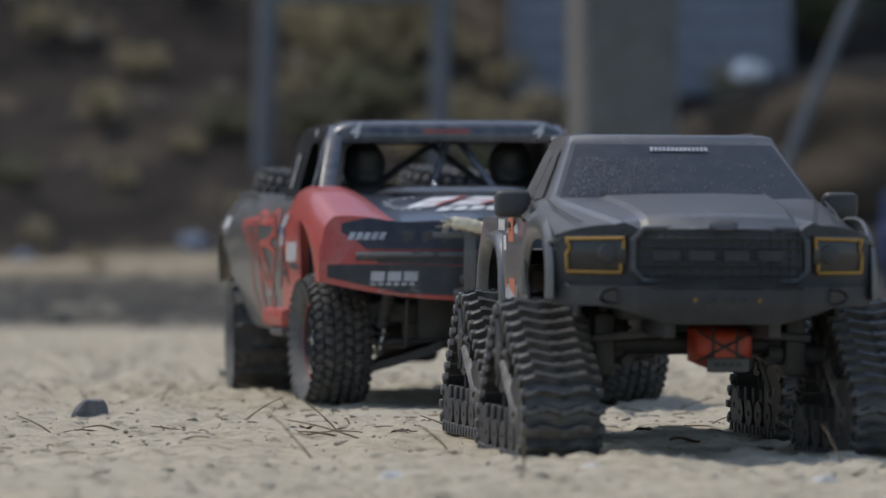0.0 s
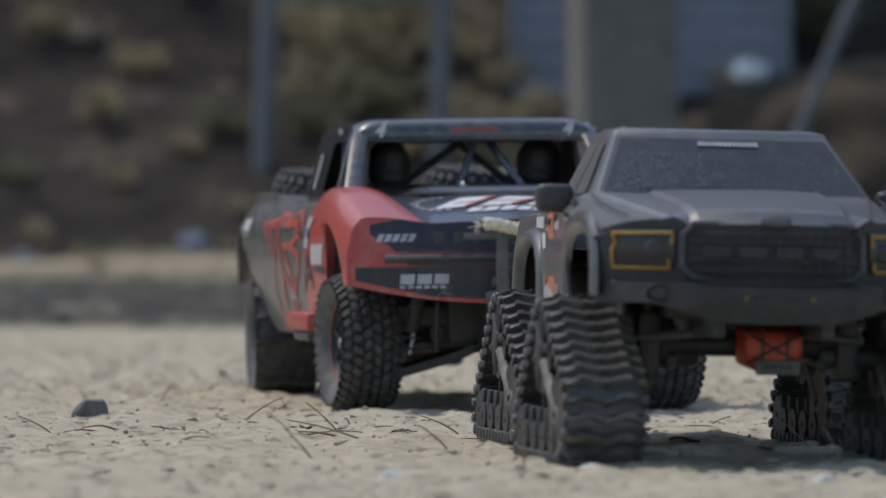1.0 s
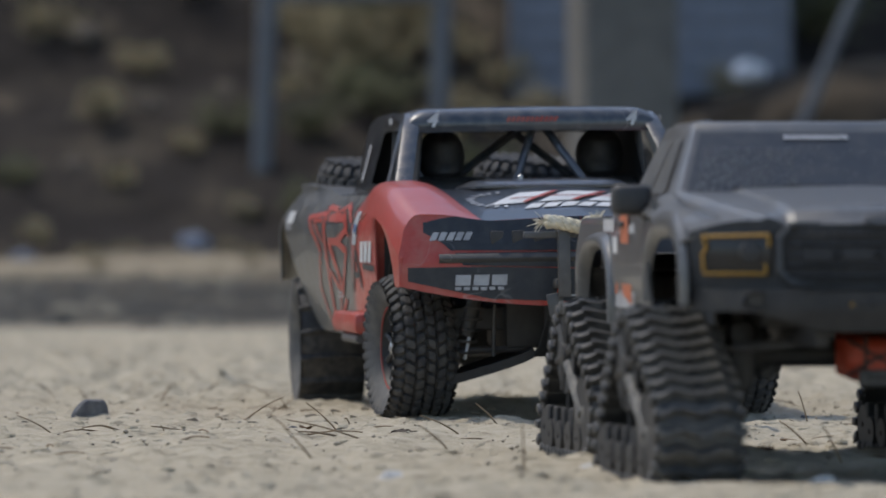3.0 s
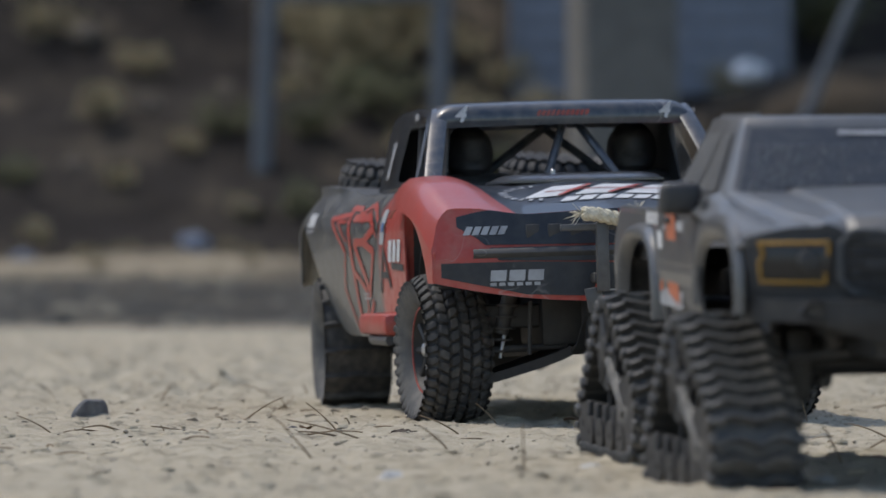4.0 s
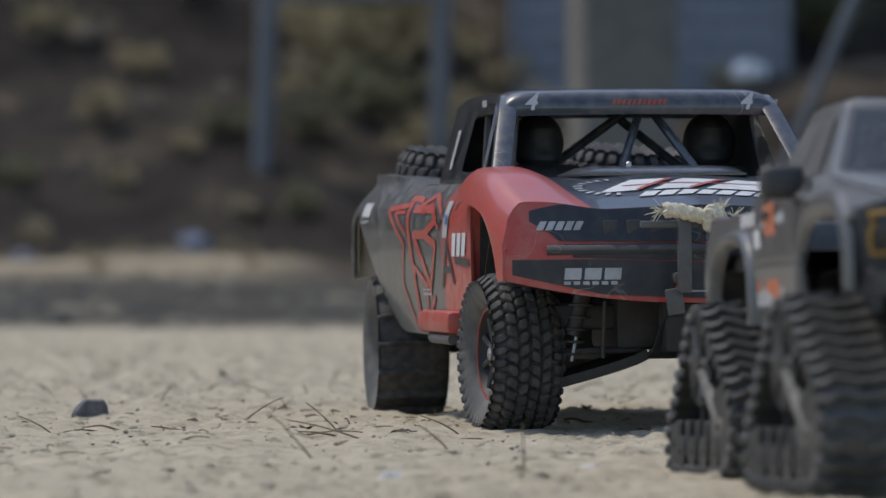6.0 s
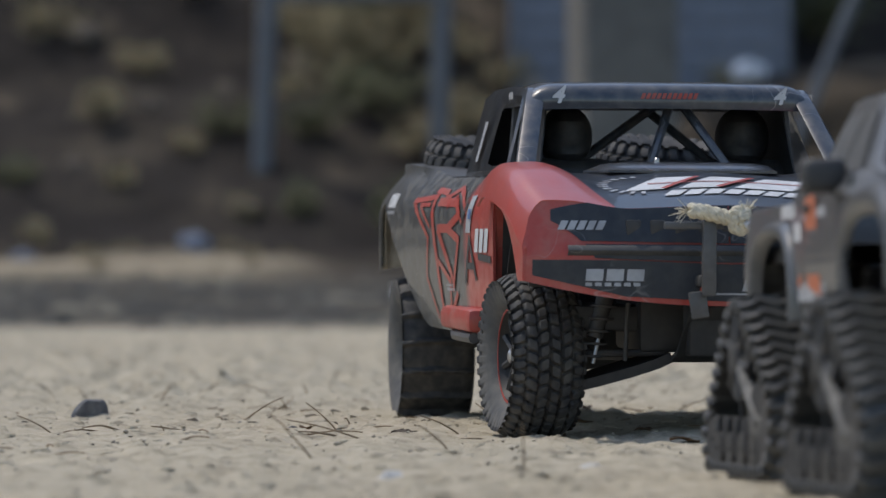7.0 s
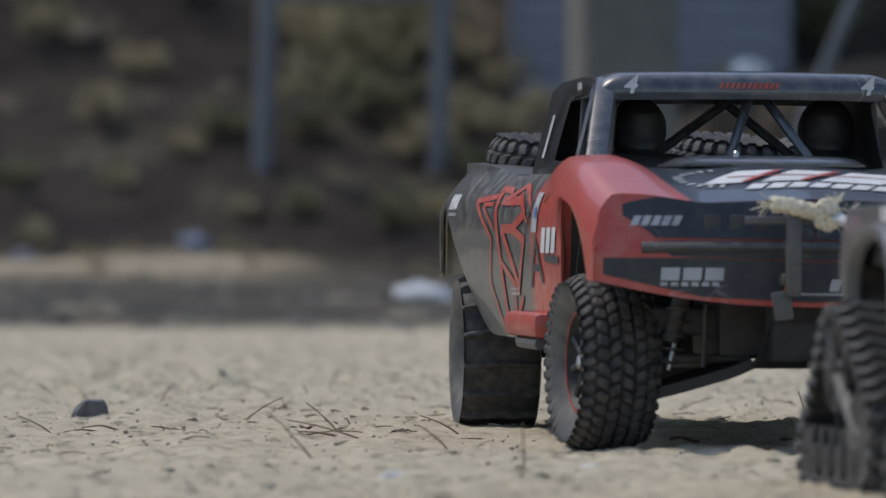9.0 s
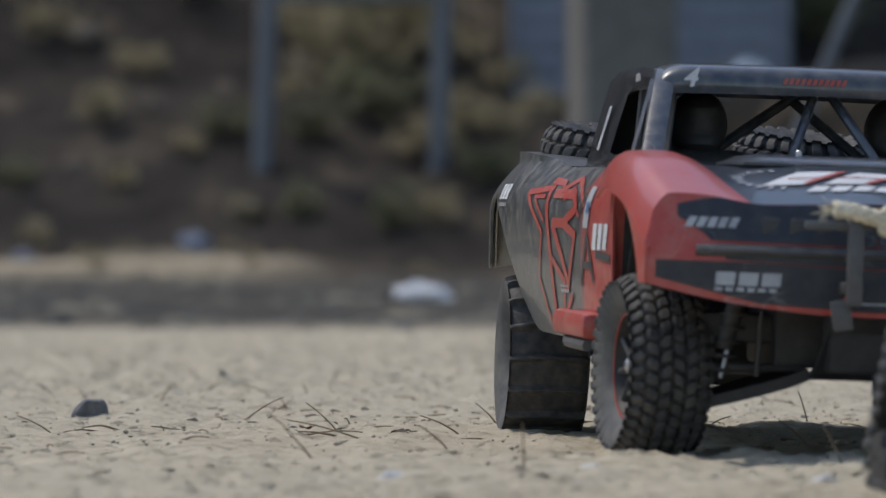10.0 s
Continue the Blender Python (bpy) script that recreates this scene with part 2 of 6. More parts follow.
def table(xs, vs):
    """A smooth curve through the given stations."""
    n = len(xs)
    slope = [(vs[min(i + 1, n - 1)] - vs[max(i - 1, 0)]) / (xs[min(i + 1, n - 1)] - xs[max(i - 1, 0)]) for i in range(n)]

    def f(x):
        x = min(max(x, xs[0]), xs[-1])
        k = 0
        while k < n - 2 and x > xs[k + 1]:
            k += 1
        h = xs[k + 1] - xs[k]
        t = (x - xs[k]) / h
        return vs[k] * (1 + 2 * t) * (1 - t) ** 2 + slope[k] * h * t * (1 - t) ** 2 + vs[k + 1] * t * t * (3 - 2 * t) + slope[k + 1] * h * t * t * (t - 1)
    return f


def sheet(f, us, vs, thick=0.0, bm=None, index=0):
    """A surface over stations us, vs, given body by its thickness."""
    bm = bm or bmesh.new()
    g = [[bm.verts.new(f(u, v)) for v in vs] for u in us]
    faces = []
    for a, b in zip(g, g[1:]):
        for i in range(len(vs) - 1):
            fc = bm.faces.new((a[i], a[i + 1], b[i + 1], b[i]))
            fc.material_index = index
            faces.append(fc)
    if thick:
        bmesh.ops.recalc_face_normals(bm, faces=faces)
        bmesh.ops.solidify(bm, geom=faces, thickness=thick)
    return bm


def span(a, b, n):
    return [lerp(a, b, i / n) for i in range(n + 1)]


def block(x0, x1, y0, y1, z0, z1, bevel=0.002, bm=None, turn=None, index=0, seg=2):
    """A bevelled block added to bm."""
    bm = bm or bmesh.new()
    m = Matrix.Translation(((x0 + x1) / 2, (y0 + y1) / 2, (z0 + z1) / 2)) @ (turn or Matrix()) @ Matrix.Diagonal((x1 - x0, y1 - y0, z1 - z0, 1))
    vs = bmesh.ops.create_cube(bm, size=1, matrix=m)["verts"]
    fs = list({f for v in vs for f in v.link_faces})
    for f in fs:
        f.material_index = index
    if bevel:
        es = list({e for v in vs for e in v.link_edges})
        bmesh.ops.bevel(bm, geom=es, offset=bevel, segments=seg, profile=0.5, affect="EDGES")
    return bm


def tube(points, r, n=8, bm=None, taper=None, index=0):
    """A round bar along points."""
    bm = bm or bmesh.new()
    pts = [Vector(p) for p in points]
    rings = []
    for i, p in enumerate(pts):
        d = (pts[min(i + 1, len(pts) - 1)] - pts[max(i - 1, 0)]).normalized()
        side = d.orthogonal().normalized() if abs(d.z) > 0.95 else d.cross(Vector((0, 0, 1))).normalized()
        up = d.cross(side)
        rr = r if taper is None else lerp(r, taper, i / (len(pts) - 1))
        rings.append([bm.verts.new(p + (side * math.cos(a) + up * math.sin(a)) * rr) for a in (2 * math.pi * k / n for k in range(n))])
    for a, b in zip(rings, rings[1:]):
        for k in range(n):
            bm.faces.new((a[k], a[(k + 1) % n], b[(k + 1) % n], b[k])).material_index = index
    bm.faces.new(rings[0]).material_index = index
    bm.faces.new(rings[-1][::-1]).material_index = index
    return bm


def turned(profile, n=48, bm=None, index=0, close=False):
    """A body of revolution about the y axis: profile of (y, radius)."""
    bm = bm or bmesh.new()
    rings = [[bm.verts.new((r * math.cos(a), y, r * math.sin(a))) for a in (2 * math.pi * k / n for k in range(n))] for y, r in profile]
    pairs = list(zip(rings, rings[1:])) + ([(rings[-1], rings[0])] if close else [])
    for a, b in pairs:
        for k in range(n):
            bm.faces.new((a[k], a[(k + 1) % n], b[(k + 1) % n], b[k])).material_index = index
    if not close:
        bm.faces.new(rings[0]).material_index = index
        bm.faces.new(rings[-1][::-1]).material_index = index
    return bm


def ribbon(points, width, on, bm=None, n=5, index=0):
    """A painted stroke or sticker strip laid on a panel: on(a, b) gives the place on the panel."""
    bm = bm or bmesh.new()
    for (a0, b0), (a1, b1) in zip(points, points[1:]):
        d = math.hypot(a1 - a0, b1 - b0) or 1e-6
        ox, oy = -(b1 - b0) / d * width / 2, (a1 - a0) / d * width / 2
        ex, ey = (a1 - a0) / d * width * 0.3, (b1 - b0) / d * width * 0.3
        rows = []
        for k in range(n + 1):
            t = k / n
            a, b = lerp(a0 - ex, a1 + ex, t), lerp(b0 - ey, b1 + ey, t)
            rows.append((bm.verts.new(on(a + ox, b + oy)), bm.verts.new(on(a - ox, b - oy))))
        for r, q in zip(rows, rows[1:]):
            bm.faces.new((r[0], r[1], q[1], q[0])).material_index = index
    return bm


def patch(corners, on, bm=None, n=6, index=0):
    """A four-cornered sticker laid on a panel."""
    bm = bm or bmesh.new()
    (a, b, c, d) = corners
    def f(u, v):
        p = [lerp(lerp(a[i], b[i], u), lerp(d[i], c[i], u), v) for i in (0, 1)]
        return on(*p)
    return sheet(f, span(0, 1, n), span(0, 1, n), bm=bm, index=index)


def letters(text, size, on, a, b, lean=0.0):
    """Lettering laid on a panel, its middle at (a, b)."""
    cu = bpy.data.curves.new("lettering", "FONT")
    cu.body, cu.size, cu.align_x, cu.align_y = text, size, "CENTER", "CENTER"
    cu.offset = size * 0.03
    ob = new("lettering", cu)
    me = bpy.data.meshes.new_from_object(ob)
    bpy.data.objects.remove(ob)
    bm = bmesh.new()
    bm.from_mesh(me)
    bmesh.ops.triangulate(bm, faces=bm.faces[:])
    for v in bm.verts:
        v.co = on(a + v.co.x + v.co.y * lean, b + v.co.y)
    return bm


def smooth_noise(x, y, z=0.0):
    return noise.noise(Vector((x, y, z)))


def grains(bm, amount, scale, seed=0.0):
    for v in bm.verts:
        v.co += Vector((smooth_noise(v.co.x * scale, v.co.y * scale, v.co.z * scale + seed), smooth_noise(v.co.y * scale + 7, v.co.z * scale, v.co.x * scale + seed), smooth_noise(v.co.z * scale + 3, v.co.x * scale, v.co.y * scale + seed))) * amount
    return bm


# ---- the ways of the two trucks: seconds, x, y, z, heading, pitch, roll ----
RED_WAY = [(0, 0.0219, 4.0806, -0.0008, 7.4, 0.16, 0.26), (0.5, 0.0346, 4.0279, -0.0027, 7.38, 0.1, 0.64), (1, 0.048, 3.9735, -0.0022, 7.58, 0.18, 0.83), (1.5, 0.0576, 3.9181, -0.0011, 7.5, 0.2, 1.01), (2, 0.0679, 3.8604, -0.002, 7.3, -0.27, 0.71), (2.5, 0.0793, 3.8045, -0.002, 7.12, -0.45, 0.7), (4, 0.1188, 3.6411, 0.0019, 7.55, 0.38, 1.62), (4.5, 0.1295, 3.5904, 0.0034, 7.43, 0.41, 1.75), (5, 0.143, 3.5382, 0.0028, 7.65, 0.55, 1.55), (5.5, 0.1564, 3.485, 0.0023, 7.84, 0.35, 0.95), (7, 0.1781, 3.3465, 0.0016, 6.61, -0.57, -0.25), (7.5, 0.1861, 3.3001, 0.001, 6.42, -0.89, -0.7), (8, 0.195, 3.2489, 0.0017, 6.08, -0.89, -0.61), (8.5, 0.2071, 3.1862, 0.0022, 5.8, -0.58, -0.49), (9, 0.2199, 3.1189, 0.0014, 5.84, -0.07, -0.27), (9.5, 0.2312, 3.0531, -0.0004, 5.32, -0.41, -0.61), (10, 0.2444, 2.9846, -0.0028, 5.04, -0.65, -2.06)]
GREY_WAY = [(0, 0.1576, 2.9952, -0.0025, 5.9, -0.79, -0.28), (0.5, 0.1679, 2.9379, -0.0032, 5.9, -0.63, -0.7), (1, 0.1792, 2.8776, -0.0018, 5.92, -0.41, -1.21), (1.5, 0.189, 2.8197, -0.0003, 6.0, -0.02, -1.01), (2, 0.2014, 2.7632, 0.0013, 6.45, 0.44, -0.6), (2.5, 0.2125, 2.7128, -0.0008, 6.52, 0.36, -0.17), (4, 0.2463, 2.5636, -0.0056, 6.82, -1.67, 0.5), (4.5, 0.2599, 2.5197, -0.0004, 7.14, -0.17, 0.35), (5, 0.2695, 2.4833, 0.0016, 6.82, 0.67, 0.41), (5.5, 0.2816, 2.4469, 0.0035, 6.59, 1.36, 0.32), (7, 0.3056, 2.3431, 0.0049, 5.82, 0.63, -0.12), (7.5, 0.3138, 2.3084, 0.0044, 5.56, 0.51, -0.08), (8, 0.3227, 2.2734, 0.0026, 5.37, 0.29, -0.03), (8.5, 0.3322, 2.2379, 0.001, 5.25, 0.12, 0.01), (9, 0.3441, 2.202, 0.0001, 5.16, 0.05, 0.02), (9.5, 0.3583, 2.1659, -0.0002, 5.09, 0.03, 0.02), (10, 0.3732, 2.1297, -0.0002, 5.01, 0.05, 0.01)]


def truck_rows(way):
    return [(t, pose(x, y, z, roll, -pitch, heading - 90)) for t, x, y, z, heading, pitch, roll in way]


def run_of(way, t):
    """Metres driven at t."""
    run = 0.0
    for a, b in zip(way, way[1:]):
        d = math.hypot(b[1] - a[1], b[2] - a[2])
        if t <= b[0]:
            return run + d * (t - a[0]) / (b[0] - a[0])
        run += d
    return run


def pose_at(way, t):
    """The truck's pose at t, between the rows of its way."""
    for a, b in zip(way, way[1:]):
        if t <= b[0]:
            x, y, z, heading, pitch, roll = (lerp(p, q, (t - a[0]) / (b[0] - a[0])) for p, q in zip(a[1:], b[1:]))
            return pose(x, y, z, roll, -pitch, heading - 90)


# ---- ground ----
def height(x, y):
    """The lie of the land: level sand, a slight rise over the road, a bank, then the hillside."""
    z = 0.0
    if y > 9.7:
        z += 0.085 * min((y - 9.7) / 8.5, 1)
    if y > 18:
        bank = math.exp(-((y - 20) / 1.1) ** 2) * (0.105 if x < -0.62 else 0.02 + 0.085 * math.exp(-((x + 0.62) / 0.35) ** 2))
        z += bank * (0.85 + 0.55 * smooth_noise(x * 1.3, 3.0) + 0.25 * smooth_noise(x * 4.1, y * 2.0))
    if y > 21:
        z += (y - 21) * 0.42 + max(y - 23.2, 0) * 0.25 + 0.10 * min((y - 21), 1) * smooth_noise(x * 1.3, y * 1.3, 5)
        z += 0.05 * min(y - 21, 1) * smooth_noise(x * 4, y * 4, 9)
    near = max(0.0, min(1.0, (y - 1.2) / 0.8)) * max(0.0, min(1.0, (11 - y) / 4))
    if near > 0:
        lumps = (0.0030 * smooth_noise(x * 4.5, y * 3.0, 1) + 0.0060 * smooth_noise(x * 15, y * 9, 2) + 0.0074 * smooth_noise(x * 40, y * 24, 3) * (0.6 + smooth_noise(x * 9, y * 7, 6)) + 0.0042 * smooth_noise(x * 85, y * 60, 4) + 0.0022 * max(smooth_noise(x * 130, y * 80, 8), 0))
        z += near * 0.0075 * math.tanh(lumps / 0.0075)
        z += near * (0.0030 * math.exp(-((x - 0.145) / 0.062) ** 2 - ((y - 2.89) / 0.09) ** 2) + 0.0035 * math.exp(-((x - 0.090) / 0.050) ** 2 - ((y - 3.20) / 0.09) ** 2))
    z += near * 0.0010 + max(0.0, min(1.0, (y - 4.2) / 0.8)) * max(0.0, min(1.0, (9.6 - y) / 1.5)) * (0.011 * smooth_noise(x * 8, y * 3.2, 21) + 0.007 * smooth_noise(x * 19, y * 7, 23)) + near * max(0.0, min(1.0, (y - 3.7) / 0.8)) * (1.7 * max(min(1.0, max(0.0, (-0.14 - x) / 0.06)), min(1.0, max(0.0, (y - 4.7) / 0.4)))) * (0.0062 * smooth_noise(x * 22, y * 9, 12) + 0.0050 * smooth_noise(x * 50, y * 20, 14))
    return z


def build_ground():
    xs = sorted(set([-70, -45, -28, -17, -11, -7.5, -5.2, -4, -3.2, -2.6, -2.1, -1.7, -1.4, -1.15, -0.95, -0.8] + [round(-0.66 + i * 0.0075, 4) for i in range(177)] + [0.8, 0.95, 1.15, 1.4, 1.7, 2.1, 2.6, 3.2, 4, 5.2, 7.5, 11, 17, 28, 45, 70]))
    ys = [-40, -20, -8, -3, -1, 0.2, 0.9, 1.4, 1.7]
    y = 1.9
    while y < 5.0:
        ys.append(y)
        y += 0.0085
    step = 0.012
    while y < 21:
        ys.append(y)
        y += step
        step *= 1.06
        step = min(step, 0.25)
    while y < 27:
        ys.append(y)
        y += 0.12
    ys += [28, 30, 34, 42, 60]
    vs = [(x, q, height(x, q)) for q in ys for x in xs]
    w = len(xs)
    fs = [(j * w + i, j * w + i + 1, (j + 1) * w + i + 1, (j + 1) * w + i) for j in range(len(ys) - 1) for i in range(w - 1)]
    me = bpy.data.meshes.new("ground")
    me.from_pydata(vs, [], fs)
    me.materials.append(SAND)
    for p in me.polygons:
        p.use_smooth = True
    ob = new("ground", me)
    tagged(ob, "pale loose sand before a dark road and brown hillside", "ground", kind="structure")


build_ground()

# ---- the red and navy desert truck: x forward from the front axle, y to its left, z up from the sand ----
def nose_x(y, z):
    return 0.121 - 1.35 * y * y - max(z - 0.125, 0) * 0.28


HOOD_C = table([-0.09, -0.02, 0.05, 0.125], [0.184, 0.180, 0.170, 0.154])
HOOD_CREST = table([-0.09, -0.04, 0.02, 0.07, 0.125], [0.187, 0.1895, 0.184, 0.1695, 0.153])
HOOD_EDGE = table([-0.09, -0.05, 0.0, 0.05, 0.09, 0.125], [0.158, 0.164, 0.161, 0.150, 0.131, 0.120])
HOOD_HALF = table([-0.09, -0.02, 0.05, 0.125], [0.146, 0.147, 0.142, 0.133])


def hood_at(x, y):
    """Height of bonnet and wing at a place."""
    h = HOOD_HALF(x)
    c = min(abs(y) / h, 1.0)
    if c < 0.50:
        t = c / 0.50
        return HOOD_C(x) + 0.002 * math.cos(t * math.pi / 2) - 0.002 * t
    if c < 0.76:
        t = (c - 0.50) / 0.26
        return lerp(HOOD_C(x) - 0.002, HOOD_CREST(x), t * t * (3 - 2 * t))
    if c < 0.90:
        return HOOD_CREST(x) - 0.0012 * ((c - 0.76) / 0.14) ** 2
    t = (c - 0.90) / 0.10
    return lerp(HOOD_CREST(x) - 0.0012, HOOD_EDGE(x), 1 - math.sqrt(max(0.0, 1 - t * t)) * 0.75 - 0.25 * (1 - t))


def hood_on(a, b):
    """Bonnet sticker: a to the truck's left, b forward."""
    return (b, a, hood_at(b, a) + 0.0008)


def nose_on(a, b):
    return (nose_x(a, b) + 0.0014, a, b)


def mark_on(a, b):
    """Stickers that lie over the painted fields of the nose."""
    return (nose_x(a, b) + 0.0024, a, b)


SIDE_BELT = table([-0.58, -0.5, -0.44, -0.31, -0.2, -0.07], [0.143, 0.152, 0.150, 0.132, 0.126, 0.124])
SIDE_MID = table([-0.58, -0.5, -0.438, -0.312, -0.164, -0.07], [0.165, 0.169, 0.167, 0.157, 0.145, 0.136])
SIDE_LOW = table([-0.58, -0.44, -0.36, -0.2, -0.07], [0.162, 0.158, 0.150, 0.142, 0.134])
SIDE_TOP = table([-0.58, -0.56, -0.5, -0.4, -0.31, -0.24, -0.07], [0.182, 0.190, 0.193, 0.189, 0.181, 0.180, 0.178])
SIDE_BOT = table([-0.58, -0.570, -0.562, -0.545, -0.51, -0.475, -0.445, -0.415, -0.385, -0.36, -0.33, -0.07], [0.108, 0.112, 0.148, 0.161, 0.160, 0.148, 0.130, 0.110, 0.087, 0.071, 0.067, 0.066])


def side_y(x, z):
    if z > 0.15:
        t = min((z - 0.15) / 0.035, 1)
        return lerp(SIDE_MID(x), SIDE_BELT(x), t * t)
    t = min((0.15 - z) / 0.085, 1)
    return lerp(SIDE_MID(x), SIDE_LOW(x), t * t)


def side_on(sign):
    return lambda a, b: (a, sign * (side_y(a, b) + 0.0008), b)


def tyre(r, half, lugs, rows, bead):
    """A tyre about the y axis, moulded in one: dished dusty walls and rows of staggered lugs with grooves between."""
    n = lugs * 10
    bm = bmesh.new()
    wall = [(0.62, bead), (0.69, bead + 0.0012), (0.83, lerp(bead, r, 0.22)), (0.94, lerp(bead, r, 0.46)), (0.99, lerp(bead, r, 0.66)), (1.0, lerp(bead, r, 0.78))]
    tread = [v * 0.985 for v in span(-1, 1, 49)]
    stations = [(-w, q, None) for w, q in wall] + [(v, 0.0, v) for v in tread] + [(w, q, None) for w, q in reversed(wall)]

    def lift(v, a):
        """How far a place on the tread stands out of the groove, 0 to 1."""
        j = min(int((v / 0.985 + 1) / 2 * rows), rows - 1)
        b = ((v / 0.985 + 1) / 2 * rows - j) * 2 - 1
        edge = j in (0, rows - 1)
        skew = (0.16 if j % 2 else -0.16) * b * (0.4 if edge else 1)
        k = a / (2 * math.pi) * lugs + 0.5 * (j % 2) + skew
        c = (k - math.floor(k)) * 2 - 1
        if edge:
            outward = b if j else -b
            c, b = c / 0.66, (max(-outward, 0) / 0.85 if outward < 0 else 0)
        else:
            c, b = c / 0.86, b / 0.88
        d = (abs(c) ** 4 + abs(b) ** 4) ** 0.25
        t = min(max((1.06 - d) / 0.20, 0), 1)
        return t * t * (3 - 2 * t)

    rings = []
    for w, q, v in stations:
        ring = []
        for i in range(n):
            a = 2 * math.pi * i / n
            if v is None:
                rr = q
                out = 0.0
                if q > lerp(bead, r, 0.6):
                    out = (0.0016 if q > lerp(bead, r, 0.7) else 0.0008) * lift(math.copysign(0.97, w), a)
            else:
                out = 0.0
                rr = r - 0.0078 * abs(v) ** 5 - 0.0036 * (1 - lift(v, a))
            ring.append(bm.verts.new((rr * math.cos(a), w * half + math.copysign(out, w), rr * math.sin(a))))
        rings.append(ring)
    m = len(rings)
    for i, (a, b) in enumerate(zip(rings, rings[1:])):
        for k in range(n):
            bm.faces.new((a[k], a[(k + 1) % n], b[(k + 1) % n], b[k])).material_index = 1 if (i < 4 or i > m - 6) else 0
    return bm


def paddle_tyre(r, half, bead):
    """A smooth sand tyre with scooped bars across it, moulded in one."""
    bm = bmesh.new()
    n = 15 * 16
    wall = [(0.62, bead), (0.72, bead + 0.002), (0.90, lerp(bead, r, 0.36)), (0.975, lerp(bead, r, 0.64)), (0.995, lerp(bead, r, 0.84))]
    stations = [(-w, q, None) for w, q in wall] + [(v, 0.0, v) for v in span(-0.95, 0.95, 18)] + [(w, q, None) for w, q in reversed(wall)]
    rings = []
    for w, q, v in stations:
        ring = []
        for i in range(n):
            a = 2 * math.pi * i / n
            rr = q
            if v is not None:
                k = a / (2 * math.pi) * 15 + 0.10 * abs(v)
                c = abs((k - math.floor(k)) * 2 - 1)
                t = min(max((0.24 - c) / 0.14, 0), 1)
                rr = r - 0.0042 - 0.003 * abs(v) ** 6 + 0.0042 * t * t * (3 - 2 * t)
            ring.append(bm.verts.new((rr * math.cos(a), w * half, rr * math.sin(a))))
        rings.append(ring)
    m = len(rings)
    for i, (a, b) in enumerate(zip(rings, rings[1:])):
        for k in range(n):
            bm.faces.new((a[k], a[(k + 1) % n], b[(k + 1) % n], b[k])).material_index = 1 if (i < 4 or i > m - 6) else 0
    return bm


def wheel(parent, x, y, sign, r, half, paddle):
    """A wheel about its own axle: tyre, rim, hub nut and spokes."""
    hub = new("wheel")
    hub.parent = parent
    hub.location = (x, y, r)
    bead = r * (0.56 if paddle else 0.57)
    part("tyre", paddle_tyre(r, half, bead) if paddle else tyre(r, half, 38, 6, bead), [RUBBER, SIDEWALL], hub, "dusty black paddle tyre" if paddle else "dusty black block-tread tyre")
    o = sign * half
    part("rim", turned([(o * 0.61, bead + 0.0004), (o * 0.64, bead - 0.002), (o * 0.40, bead - 0.004), (o * 0.15, bead * 0.72), (o * 0.12, 0.010), (o * 0.40, 0.008), (o * 0.40, 0.0005), (-o * 0.62, 0.0005), (-o * 0.62, bead + 0.0004)], 40, close=True), TRIM, hub, "deep black dished rim")
    bm = bmesh.new()
    for k in range(8):
        a = 2 * math.pi * k / 8
        tube([(0.009 * math.cos(a), o * 0.43, 0.009 * math.sin(a)), ((bead - 0.006) * math.cos(a), o * 0.50, (bead - 0.006) * math.sin(a))], 0.0026, 6, bm)
    part("spokes", bm, TRIM, hub)
    part("pinstripe", turned([(o * 0.63, bead - 0.0014), (o * 0.63, bead - 0.0001), (o * 0.66, bead - 0.0001), (o * 0.66, bead - 0.0014)], 40, close=True), CHARCOAL if paddle else RED, hub, "dark rim ring" if paddle else "thin red rim ring")
    part("hub_nut", turned([(o * 0.40, 0.0055), (o * 0.62, 0.005), (o * 0.66, 0.003)], 6), STEEL, hub, "bright steel hub nut", smooth=False)
    for k in range(6):
        a = 2 * math.pi * (k + 0.5) / 6
        bm = turned([(o * 0.44, 0.0014), (o * 0.50, 0.0012)], 6)
        for v in bm.verts:
            v.co += Vector((0.0135 * math.cos(a), 0, 0.0135 * math.sin(a)))
        part("bolt", bm, STEEL, hub)
    return hub


def bars(parent, name, material, on, a0, b0, wide, high, count, gap=0.22, lean=0.25):
    """A brand mark drawn as plain slanted bars on a panel."""
    step = wide / count
    for k in range(count):
        a = a0 + step * k
        w = step * (1 - gap)
        lift = high * lean
        part(name, patch([(a, b0), (a + w, b0), (a + w + lift, b0 + high), (a + lift, b0 + high)], on, None, 2), material, parent)


def spring(parent, p, q, r, turns):
    p, q = Vector(p), Vector(q)
    d = (q - p).normalized()
    s = d.orthogonal().normalized()
    u = d.cross(s)
    pts = [p.lerp(q, k / (turns * 10)) + (s * math.cos(k * 0.628) + u * math.sin(k * 0.628)) * r for k in range(turns * 10 + 1)]
    return part("spring", tube(pts, 0.0011, 5), BLACK, parent, "black coil spring")


